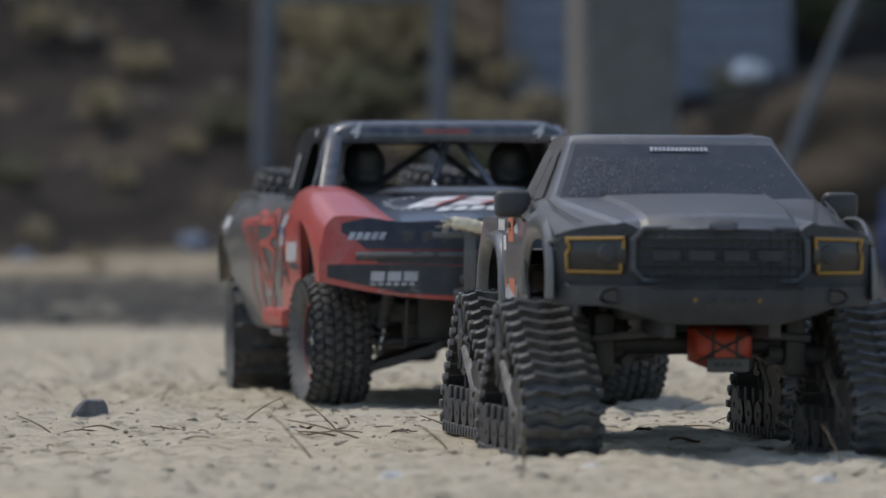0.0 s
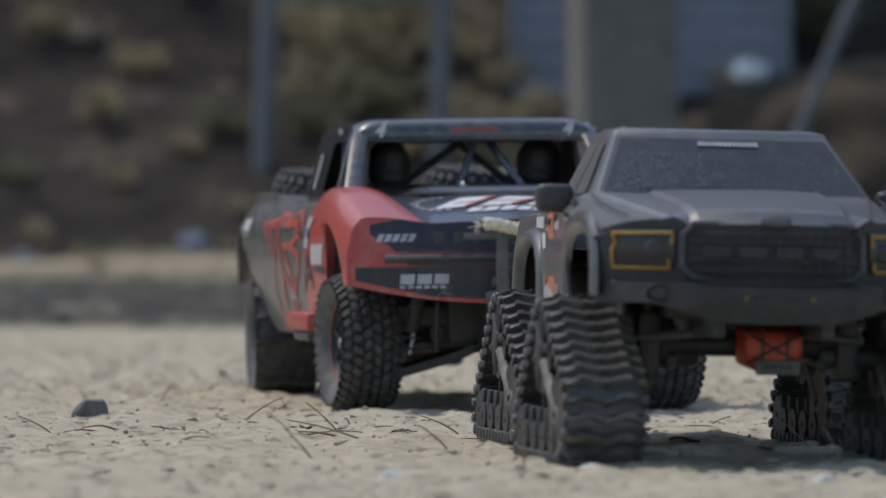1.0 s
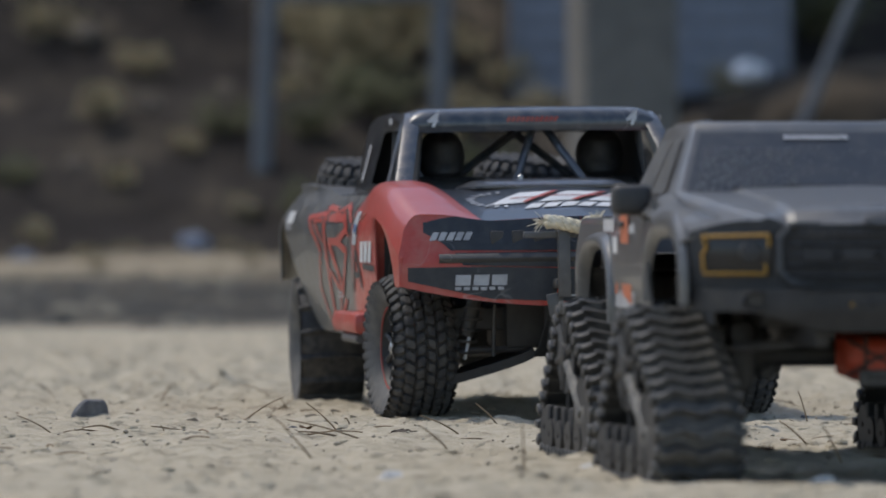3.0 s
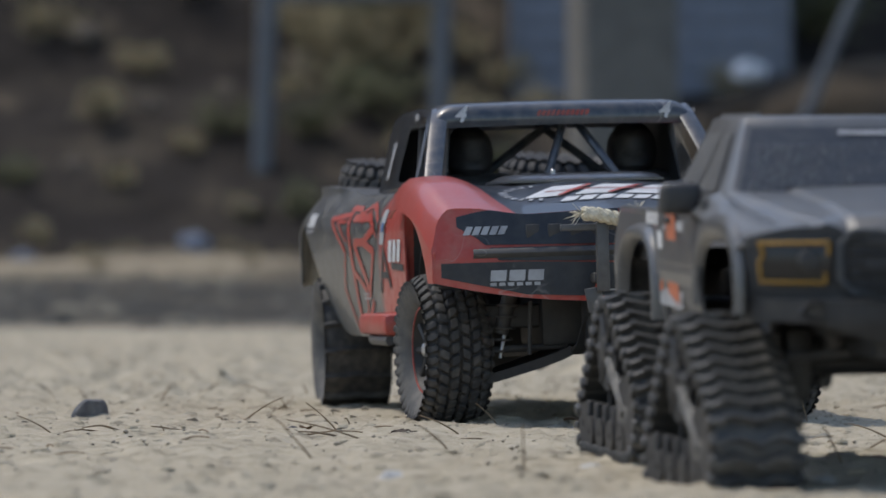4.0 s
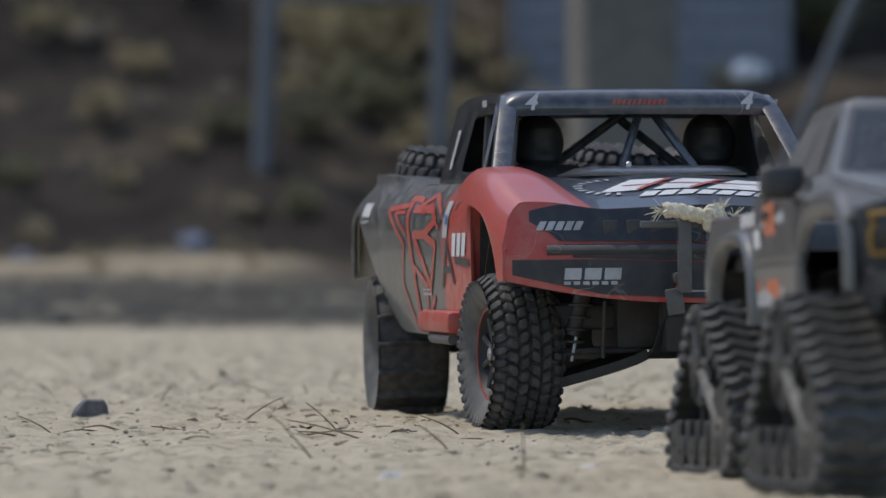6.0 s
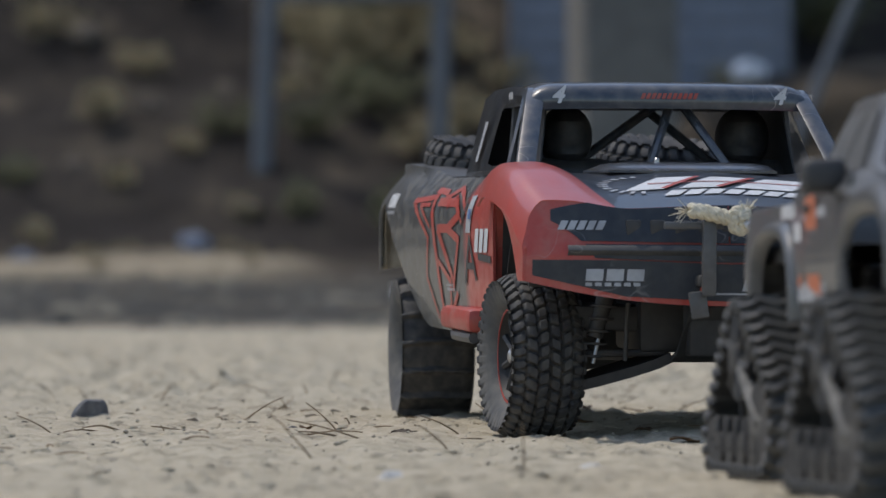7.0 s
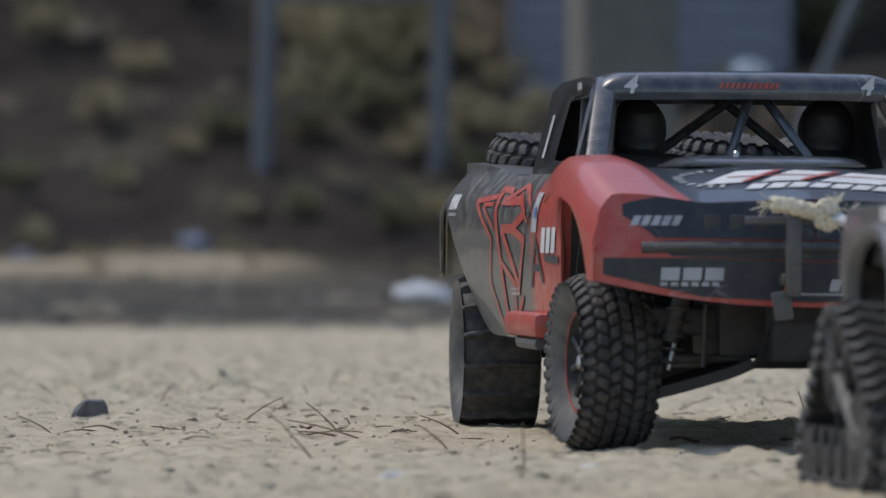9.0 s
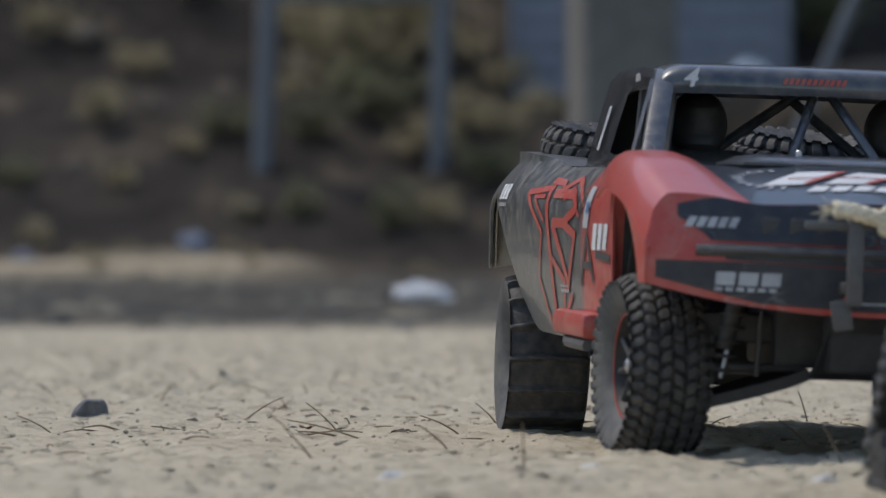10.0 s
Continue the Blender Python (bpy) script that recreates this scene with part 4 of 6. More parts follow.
def sweep(points, wide, deep, s):
    """A flattened bar along points, rounded."""
    bm = tube(points, 1.0, 12)
    pts = [Vector(p) for p in points]
    bm.verts.ensure_lookup_table()
    for i, p in enumerate(pts):
        for j in range(12):
            a = 2 * math.pi * j / 12
            c, d = math.cos(a), math.sin(a)
            q = (abs(c) ** 4 + abs(d) ** 4) ** 0.25
            bm.verts[i * 12 + j].co = p + Vector((c / q * wide / 2, d / q * deep / 2 * s, 0)) + Vector((0, 0, -c / q * wide * 0.15))
    return bm


def twisted(points, r, turns, bm):
    """Three strands laid round one another along points."""
    pts = [Vector(p) for p in points]
    fine = []
    for i in range(len(pts) - 1):
        for k in range(8):
            fine.append(pts[i].lerp(pts[i + 1], k / 8))
    fine.append(pts[-1])
    for sidx in range(3):
        path = []
        for i, p in enumerate(fine):
            d = (fine[min(i + 1, len(fine) - 1)] - fine[max(i - 1, 0)]).normalized()
            s = d.cross(Vector((0, 0, 1))).normalized() if abs(d.z) < 0.95 else d.orthogonal().normalized()
            u = d.cross(s)
            a = 2 * math.pi * (turns * i / len(fine) + sidx / 3)
            path.append(p + (s * math.cos(a) + u * math.sin(a)) * r * 0.5)
        tube(path, r * 0.58, 7, bm)
    return bm


def rope_piece(parent):
    """A frayed rope end knotted over the tow post, its tail drawn away downwards."""
    part("rope_end", twisted([(0.148, -0.032, 0.155), (0.149, -0.022, 0.154), (0.150, -0.010, 0.151), (0.152, 0.0, 0.149)], 0.0052, 2.2, bmesh.new()), ROPE, parent, "pale hemp rope end")
    bm = twisted([(0.152, 0.001 + 0.0055 * math.cos(a), 0.1485 + 0.0065 * math.sin(a)) for a in (k * 0.785 for k in range(9))], 0.0042, 2.5, bmesh.new())
    twisted([(0.148, 0.004, 0.156), (0.157, 0.003, 0.150), (0.150, 0.004, 0.141)], 0.004, 1.5, bm)
    part("knot", bm, ROPE, parent, "tight rope knot")
    part("rope_tail", twisted([(0.154, 0.004, 0.147), (0.165, 0.017, 0.142), (0.19, 0.031, 0.135), (0.24, 0.045, 0.126), (0.30, 0.056, 0.118)], 0.0044, 11, bmesh.new()), WHITE, parent, "taut white rope")
    bm = bmesh.new()
    rnd = random.Random(4)
    for base, n, spread, up in (((0.148, -0.033, 0.155), 26, 0.010, -0.1), ((0.152, 0.006, 0.154), 24, 0.009, 1.0), ((0.154, 0.014, 0.150), 14, 0.008, 0.5), ((0.152, 0.006, 0.143), 8, 0.006, -0.8)):
        for k in range(n):
            d = Vector((rnd.uniform(-0.6, 0.6), rnd.uniform(-1, 1) - (0.8 if up == -0.1 else 0), rnd.uniform(-0.5, 0.6) + up)).normalized()
            ln = spread * rnd.uniform(0.5, 1.3)
            p = Vector(base)
            bend = Vector((rnd.uniform(-1, 1), rnd.uniform(-1, 1), rnd.uniform(-1, 0.3))) * ln * 0.3
            tube([p, p + d * ln * 0.5 + bend * 0.3, p + d * ln + bend], 0.00035, 4, bm, 0.0002)
    tagged(part("frayed_strands", bm, ROPE, parent, "frayed pale strands"), kind="stuff")


# ---- the grey pickup on rubber tracks: same axes, origin below its front axle ----
def face_x(y, z):
    return 0.101 - 4.3 * y * y - max(z - 0.125, 0) * 0.10


G_MID = table([-0.05, 0.03, 0.075, 0.105], [0.1665, 0.160, 0.154, 0.1465])
G_WING = table([-0.09, -0.03, 0.02, 0.06, 0.105], [0.1610, 0.1585, 0.1525, 0.1460, 0.1430])


def creases(x):
    """Half widths of the bonnet's raised middle and of the crest line beyond it."""
    k = min(max((x + 0.05) / 0.142, 0), 1)
    return lerp(0.052, 0.043, k), lerp(0.084, 0.057, k)


def cowl_at(x, y):
    """Height of the pickup's bonnet: a flat raised middle, a valley, a crest line and the wing falling outwards."""
    a = abs(y)
    mid, crest = creases(x)
    k = min(max((x + 0.05) / 0.142, 0), 1)
    top, ridge = G_MID(x), lerp(0.1640, 0.1478, k)
    lip = 0.0055 * min(max((x - 0.080) / 0.010, 0), 1)
    if a < mid:
        return top - 0.0010 * (a / mid) ** 2 - lip
    if a < mid + 0.004:
        return top - 0.0010 - 0.0022 * (a - mid) / 0.004 - lip
    if a < crest:
        t = (a - mid - 0.004) / (crest - mid - 0.004)
        return lerp(top - 0.0032 - lip, ridge, t)
    if a < crest + 0.004:
        return ridge - 0.0020 * (a - crest) / 0.004
    t = min(max((a - crest - 0.004) / (0.1015 - crest - 0.004), 0), 1)
    return lerp(ridge - 0.0020, min(G_WING(x), ridge - 0.002) - 0.008, t ** 1.6)


def body_y(x):
    """Half width of the pickup's body, narrowing towards the tail."""
    return lerp(0.0955, 0.0845, min(max((-0.06 - x) / 0.26, 0), 1))


def face_on(a, b):
    return (face_x(a, b) + 0.0012, a, b)


def cab_corner(k, level):
    """Corners of the cab at belt (0) and roof (1)."""
    belt = [(-0.047, 0.0850), (-0.056, 0.0888), (-0.240, 0.0830), (-0.250, 0.078)]
    top = [(-0.108, 0.0650), (-0.114, 0.0673), (-0.226, 0.0635), (-0.234, 0.058)]
    x = lerp(belt[k][0], top[k][0], level)
    y = lerp(belt[k][1], top[k][1], level)
    return x, y, lerp(0.158, 0.2005, level)


def arch_strip(parent, name, cx, y0, y1, r0, r1, s, material, label, base=0.062, top0=0.04, top1=0.052):
    """A wheel-arch flare: a rounded band over the track."""
    def f(u, v):
        a = lerp(0, math.pi, u)
        rise = math.sin(math.pi * v) ** 0.6 if 0 < v < 1 else 0
        sq = (abs(math.cos(a)) ** 3 + abs(math.sin(a)) ** 3) ** (1 / 3)
        return (cx + lerp(r0, r1, v) * math.cos(a) / sq, s * lerp(y0, y1, rise), base + lerp(top0, top1, v) * math.sin(a) / sq)
    return part(name, sheet(f, span(0, 1, 28), span(0, 1, 7), 0.002), material, parent, label)


def belt_loop():
    """The belt's path round sprocket and idlers in the unit's own plane: points (x, z, angle), evenly spaced."""
    rounds = [((-0.058, 0.0190), 0.0160), ((0.050, 0.0300), 0.0270), ((-0.002, 0.0660), 0.0290)]
    raw = []
    for i, (c, r) in enumerate(rounds):
        n, p = rounds[(i + 1) % 3], rounds[i - 1]

        def leave(c0, r0, c1, r1):
            d = math.hypot(c1[0] - c0[0], c1[1] - c0[1])
            return math.atan2(c1[1] - c0[1], c1[0] - c0[0]) - math.pi / 2 + math.asin((r1 - r0) / d) * -1
        a0, a1 = leave(p[0], p[1], c, r), leave(c, r, n[0], n[1])
        while a1 < a0:
            a1 += 2 * math.pi
        for k in range(17):
            a = lerp(a0, a1, k / 16)
            raw.append((c[0] + r * math.cos(a), c[1] + r * math.sin(a)))
    raw.append(raw[0])
    return raw


def along(raw, dist):
    """Place and outward angle on the belt after dist metres."""
    total = sum(math.dist(a, b) for a, b in zip(raw, raw[1:]))
    dist %= total
    for a, b in zip(raw, raw[1:]):
        d = math.dist(a, b)
        if dist <= d and d > 1e-9:
            t = dist / d
            return lerp(a[0], b[0], t), lerp(a[1], b[1], t), math.atan2(b[1] - a[1], b[0] - a[0])
        dist -= d
    return raw[0][0], raw[0][1], 0.0


def link_mesh():
    """One belt link: a curved plate with a wavy cleat across it and edge nubs."""
    half, pitch = 0.0228, 0.0107
    bm = block(-pitch * 0.52, pitch * 0.52, -half, half, -0.0030, 0.0, 0.0006, seg=1)
    wave = lambda y: 0.0016 * math.cos(y / half * math.pi * 2.0)
    vs = []
    for k in range(13):
        y = lerp(-half, half, k / 12)
        x = wave(y)
        h = 0.0048 * (1 - 0.35 * (abs(y) / half) ** 6)
        vs.append([bm.verts.new((x - 0.0026, y, -0.0004)), bm.verts.new((x - 0.0014, y, h)), bm.verts.new((x + 0.0014, y, h)), bm.verts.new((x + 0.0026, y, -0.0004))])
    for a, b in zip(vs, vs[1:]):
        for j in range(3):
            bm.faces.new((a[j], a[j + 1], b[j + 1], b[j]))
    bm.faces.new(vs[0])
    bm.faces.new(vs[-1][::-1])
    for y in (-half * 0.62, 0.0, half * 0.62):
        block(wave(y) - 0.002, wave(y) + 0.002, y - 0.0022, y + 0.0022, 0.0042, 0.0058, 0, bm)
    for y in (-half - 0.0008, half + 0.0008):
        block(-0.0026, 0.0026, y - 0.0022, y + 0.0022, -0.0046, 0.0030, 0.0008, bm, seg=1)
    return bm


def track_unit(parent, x, s, shared):
    """A triangular track: belt links, sprocket, idlers, rollers and side frame."""
    unit = new("track_unit")
    unit.parent = parent
    unit.matrix_basis = pose(x, s * 0.1015 + (0.002 if x > -0.1 else 0.0115), 0, 0, 0, 4.5)
    unit["label"] = "dusty black triangular rubber track"
    links = []
    for k in range(shared["count"]):
        ob = new("belt_link", shared["link"])
        ob.parent = unit
        links.append(ob)
    gear = new("sprocket")
    gear.parent = unit
    gear.location = (0, 0, 0.066)
    bm = turned([(-0.020, 0.010), (-0.020, 0.022), (0.020, 0.022), (0.020, 0.010)], 24, close=True)
    for k in range(12):
        a = 2 * math.pi * k / 12
        for y in (-0.015, 0.015):
            bmesh.ops.create_cube(bm, size=1, matrix=Matrix.Rotation(-a, 4, "Y") @ Matrix.Translation((0.0235, y, 0)) @ Matrix.Diagonal((0.006, 0.006, 0.005, 1)))
    part("drum", bm, BLACK, gear)
    for y in (-0.0208, 0.0208):
        part("sprocket_disc", turned([(y - 0.002, 0.015), (y - 0.002, 0.0245), (y + 0.002, 0.0245), (y + 0.002, 0.015)], 24, close=True), TRIM, gear, "dusty black sprocket disc")
        for k in range(6):
            a = 2 * math.pi * k / 6
            part("spoke", tube([(0.006 * math.cos(a), y * 1.06, 0.006 * math.sin(a)), (0.023 * math.cos(a), y * 1.06, 0.023 * math.sin(a))], 0.003, 6), BLACK, gear)
        part("hub_cap", turned([(y * 1.02, 0.008), (y * 1.22, 0.007), (y * 1.26, 0.003)], 12), BLACK, gear)
    for side in (-1, 1):
        y = side * 0.0208
        bm = bmesh.new()
        for p, q in (((-0.055, 0.020), (0.050, 0.026)), ((0, 0.066), (0, 0.022))):
            tube([(p[0], y, p[1]), ((p[0] + q[0]) / 2, y, (p[1] + q[1]) / 2), (q[0], y, q[1])], 0.0017, 6, bm)
        for k in range(5):
            block(-0.054 + k * 0.022, -0.046 + k * 0.022, y - 0.003, y + 0.003, 0.012, 0.033, 0.001, bm, seg=1)
        part("side_frame", bm, DARK, unit, "dusty black track frame")
        strut = tube([(0.006, y * 1.04, 0.060), (0.026, y * 1.06, 0.046), (0.046, y * 1.04, 0.030)], 0.0042, 8)
        block(0.030, 0.058, y * 1.06 - 0.002, y * 1.06 + 0.002, 0.022, 0.038, 0.003, strut)
        part("frame_strut", strut, TRACKGREY, unit, "pale dusty frame strut")
    for cx, cz, cr in ((-0.058, 0.0190, 0.0125), (0.050, 0.0300, 0.0235)):
        for y in (-0.019, 0.019):
            bm = turned([(y - 0.005, 0.002), (y - 0.005, cr), (y + 0.005, cr), (y + 0.005, 0.002)], 18, close=True)
            bmesh.ops.translate(bm, verts=bm.verts[:], vec=(cx, 0, cz))
            part("idler", bm, BLACK, unit)
    for k in range(4):
        for y in (-0.020, 0.020):
            bm = turned([(y - 0.005, 0.002), (y - 0.005, 0.0095), (y + 0.005, 0.0095), (y + 0.005, 0.002)], 14, close=True)
            bmesh.ops.translate(bm, verts=bm.verts[:], vec=(-0.039 + 0.026 * k, 0, 0.0150))
            part("roller", bm, BLACK, unit)
    part("axle_stub", tube([(0, -s * 0.06, 0.066), (0, s * 0.02, 0.066)], 0.007, 10), BLACK, unit)
    return links, gear


def tracked_pickup():
    t = new("tracked_pickup")
    tagged(t, "matt grey radio-controlled pickup on black rubber tracks", "toy truck")

    def cowl(u, c):
        x = lerp(-0.050, 0.092, u)
        mid, crest = creases(x)
        stops = (0.0, mid, mid + 0.004, crest, crest + 0.004, 0.1015)
        k = min(int(abs(c)), 4)
        y = math.copysign(lerp(stops[k], stops[k + 1], abs(c) - k), c)
        w = min(max((abs(y) - 0.072) / 0.030, 0), 1)
        x = lerp(lerp(-0.050, -0.085, w * w * (3 - 2 * w)), face_x(min(abs(y), 0.097), 0.145), u)
        return (x, y, cowl_at(lerp(-0.050, 0.092, u), y))

    bonnet = part("bonnet", sheet(cowl, span(0, 1, 28), [k / 4 for k in range(-20, 21)], 0.002), GREY, t, "matt grey bonnet with a raised middle")
    bonnet.data.set_sharp_from_angle(angle=radians(11))
    for s in (-1, 1):
        part("bonnet_gap", tube([(x, s * y, cowl_at(x, y) + 0.0003) for x, y in ((-0.045, 0.0885), (-0.01, 0.0875), (0.03, 0.0835), (0.056, 0.0800))], 0.0006, 5), DARK, t)
    bm = turned([(-0.0005, 0.0094), (0.0006, 0.0092), (0.0010, 0.0080)], 28)
    bmesh.ops.transform(bm, matrix=pose(face_x(0, 0.1465) + 0.002, 0, 0.1465, 0, 0, -90) @ pose(0, 0, 0, 35, 0, 0) @ Matrix.Diagonal((1, 1, 0.45, 1)), verts=bm.verts[:])
    part("bonnet_badge", bm, DULL, t, "dull grey oval badge")

    def front(c, v):
        y = c * 0.097
        return (face_x(y, lerp(0.108, 0.1445, v)), y, lerp(0.108, cowl_at(face_x(y, 0.145), y) - 0.0005, v))

    # black instead of the bonnet's grey: the front's shade is put into its colour
    part("shaded_front_panel", sheet(front, span(-1, 1, 40), span(0, 1, 10), 0.002), TRIM, t)
    # grille surround and mesh
    ring = [(-0.053, 0.119), (-0.053, 0.137), (-0.047, 0.1435), (0.047, 0.1435), (0.053, 0.137), (0.053, 0.119), (0.047, 0.1125), (-0.047, 0.1125), (-0.053, 0.119)]
    part("grille_recess", patch([(-0.050, 0.1135), (0.050, 0.1135), (0.050, 0.1425), (-0.050, 0.1425)], face_on, n=12), DARK, t)
    part("grille_frame", tube([(face_x(a, b) + 0.002, a, b) for a, b in ring], 0.0024, 8), CHARCOAL, t, "dark grey grille surround")
    bm = bmesh.new()
    for k in range(5):
        z = 0.1165 + 0.0055 * k
        tube([(face_x(a, z) + 0.0025, a, z) for a in span(-0.050, 0.050, 10)], 0.0008, 5, bm)
    for k in range(17):
        y = -0.048 + 0.006 * k
        tube([(face_x(y, 0.114) + 0.0024, y, 0.1135), (face_x(y, 0.142) + 0.0024, y, 0.1425)], 0.0006, 5, bm)
    part("grille_mesh", bm, DARK, t, "black grille mesh")
    bars(t, "grille_mark", DARK, lambda a, b: (face_x(a, b) + 0.0040, a, b), -0.042, 0.1250, 0.084, 0.0062, 4, 0.25, 0.0)
    for s in (-1, 1):
        lamp = new("headlight")
        lamp.parent = t
        lens = sheet(lambda u, v: (face_x(lerp(0.0575, 0.0890, u), 0.13) + 0.0025 * math.sin(math.pi * min(max(v, 0.08), 0.92)) + 0.0005, s * lerp(0.0575, 0.0890, u), lerp(0.1175, 0.1405, v)), span(0, 1, 8), span(0, 1, 6), 0.002)
        part("lamp_glass", lens, LENS, lamp, "smoked black lens")
        q = lambda a, b: (face_x(a, 0.13) + 0.0035, s * a, b)
        bm = bmesh.new()
        for pts in ([(0.0590, 0.1320), (0.0585, 0.1385), (0.0915, 0.1378), (0.0890, 0.1325), (0.0912, 0.1280), (0.0905, 0.1180), (0.0600, 0.1176), (0.0605, 0.1230)],):
            fine = []
            for (a, b), (c, d) in zip(pts, pts[1:]):
                fine += [(lerp(a, c, k / 4), lerp(b, d, k / 4)) for k in range(4)]
            fine.append(pts[-1])
            tube([q(a, b) for a, b in fine], 0.0011, 6, bm)
        part("lamp_frame", bm, YELLOW, lamp, "amber yellow lamp outline")
        bm = turned([(0, 0.006), (0.004, 0.0055), (0.005, 0.002)], 14)
        bmesh.ops.transform(bm, matrix=pose(face_x(0.068, 0.13) + 0.002, s * 0.068, 0.129, 0, 0, -90), verts=bm.verts[:])
        part("projector", bm, BLACK, lamp)
    # front bumper
    def bump(c, v):
        y = c * 0.0985
        low = lerp(0.0870, 0.0975, min(max((abs(c) - 0.35) / 0.35, 0), 1))
        z = lerp(low, 0.1095, v)
        return (0.1175 - 3.6 * max(abs(y) - 0.05, 0) ** 1.35 - 0.35 * max(0, 0.098 - z), y, z)

    part("bumper", sheet(bump, span(-1, 1, 36), span(0, 1, 8), 0.004), TRIM, t, "scuffed black steel-look bumper")
    part("bumper_top", sheet(lambda c, v: (lerp(bump(c, 1)[0], face_x(c * 0.097, 0.11), v), c * 0.0985, 0.1095), span(-1, 1, 30), span(0, 1, 3), 0.002), TRIM, t)
    for s in (-1, 1):
        bm = turned([(0, 0.0065), (0.003, 0.006), (0.001, 0.0045)], 14)
        bmesh.ops.transform(bm, matrix=pose(bump(s * 0.68, 0.6)[0] + 0.001, s * 0.067, 0.1035, 0, 0, -90) @ Matrix.Diagonal((1.5, 1, 0.8, 1)), verts=bm.verts[:])
        part("fog_lamp", bm, LENS, t)
        bm = turned([(0, 0.0011), (0.002, 0.0008)], 8)
        bmesh.ops.transform(bm, matrix=pose(0.1178, s * 0.0195, 0.1015, 0, 0, -90), verts=bm.verts[:])
        part("bumper_bolt", bm, YELLOW, t, "brass-coloured bolt")
    for k in range(5):
        bm = turned([(0, 0.0017), (0.0012, 0.0015)], 8)
        bmesh.ops.transform(bm, matrix=pose(0.1178, -0.0125 + 0.00625 * k, 0.1015, 0, 0, -90), verts=bm.verts[:])
        part("bumper_hole", bm, DARK, t)
    # cab
    bm = bmesh.new()
    rows = []
    for lv in (-0.35, 0.0, 0.25, 0.5, 0.75, 0.93, 1.0, 1.06):
        ring = []
        for s, ks in ((1, (0, 1, 2, 3)), (-1, (3, 2, 1, 0))):
            for k in ks:
                x, y, z = cab_corner(k, min(lv, 1.0))
                shrink = 1.0 if lv <= 0.93 else (0.985 if lv <= 1.0 else 0.90)
                ring.append(bm.verts.new(((x + 0.18) * shrink - 0.18, s * y * shrink, z + (lv - 1) * 0.06 if lv > 1 else lerp(0.158, 0.2005, lv) + (0.002 if lv == 1.0 else 0))))
        rows.append(ring)
    for a, b in zip(rows, rows[1:]):
        for k in range(8):
            bm.faces.new((a[k], a[(k + 1) % 8], b[(k + 1) % 8], b[k]))
    bm.faces.new(rows[-1])
    bm.faces.new(rows[0][::-1])
    bmesh.ops.bevel(bm, geom=[e for e in bm.edges if e.calc_face_angle(0) > 0.35], offset=0.003, segments=2, affect="EDGES")
    part("cab", bm, GREY, t, "matt grey double cab")
    for s in (-1, 1):
        part("roof_rail", block(-0.235, -0.125, s * 0.055 - 0.002, s * 0.055 + 0.002, 0.2025, 0.2055, 0.001), GREY, t)
    screen = lambda a, b: (lerp(-0.0445, -0.1085, b) + 0.0016 + (0.0 if abs(a) > 0.9 else 0.003 * (1 - a * a)), a * lerp(0.0845, 0.0648, b), lerp(0.1600, 0.2010, b) + 0.0010)
    part("windscreen", patch([(-0.965, 0.04), (0.965, 0.04), (0.95, 0.89), (-0.95, 0.89)], screen, n=14), SCREEN, t, "wet dark blue-grey windscreen")
    bm = bmesh.new()
    rnd = random.Random(11)
    for k in range(1500):
        a, b = rnd.uniform(-0.90, -0.2) if rnd.random() < 0.70 else rnd.uniform(-0.90, 0.90), rnd.uniform(0.06, 0.66)
        if rnd.random() > 0.35 + 0.65 * (0.55 - a) / 1.5:
            continue
        p = Vector(screen(a, b)) + Vector((0.0005, 0, 0.0005))
        bmesh.ops.create_icosphere(bm, subdivisions=1, radius=rnd.uniform(0.00016, 0.00040), matrix=Matrix.Translation(p) @ Matrix.Diagonal((1, 1, rnd.uniform(1, 2.4), 1)))
    tagged(part("spatter", bm, DROP, t, "spatter of dried droplets"), kind="stuff")
    bars(t, "screen_mark", PALE, lambda a, b: tuple(Vector(screen(a, b)) + Vector((0.0012, 0, 0.0006))), -0.245, 0.775, 0.55, 0.060, 14, 0.26, 0.0)
    part("wiper", tube([(-0.0425, -0.055, 0.1645), (-0.044, -0.02, 0.1660), (-0.046, 0.01, 0.1655)], 0.0009, 6), BLACK, t)
    for s in (-1, 1):
        glass = lambda a, b: (a, s * (lerp(lerp(0.0888, 0.0830, (-0.056 - a) / 0.184), lerp(0.0673, 0.0635, (-0.114 - a) / 0.112), b) + 0.0014), lerp(0.158, 0.2005, b))
        part("front_side_window", patch([(-0.080, 0.10), (-0.150, 0.10), (-0.150, 0.86), (-0.116, 0.86)], glass), SIDEGLASS, t)
        part("rear_side_window", patch([(-0.156, 0.10), (-0.224, 0.10), (-0.216, 0.86), (-0.156, 0.86)], glass), SIDEGLASS, t)

        def flank(u, v):
            x = lerp(-0.422, -0.058, u)
            z = lerp(0.084, 0.158 - 0.010 * min(max((-0.25 - x) / 0.03, 0), 1), v)
            return (x, s * (body_y(x) + 0.004 * math.sin(math.pi * v) - 0.004 * max(0, 0.4 - v)), z)

        bm = sheet(flank, span(0, 1, 60), span(0, 1, 14))
        gone = [f for f in bm.faces if abs(f.calc_center_median().x + 0.312) < 0.064 and f.calc_center_median().z < 0.086 + 0.047 * math.sqrt(max(0, 1 - ((f.calc_center_median().x + 0.312) / 0.066) ** 4))]
        bmesh.ops.delete(bm, geom=gone, context="FACES")
        bmesh.ops.solidify(bm, geom=bm.faces[:], thickness=0.002)
        part("body_side", bm, GREY, t, "matt grey body side")
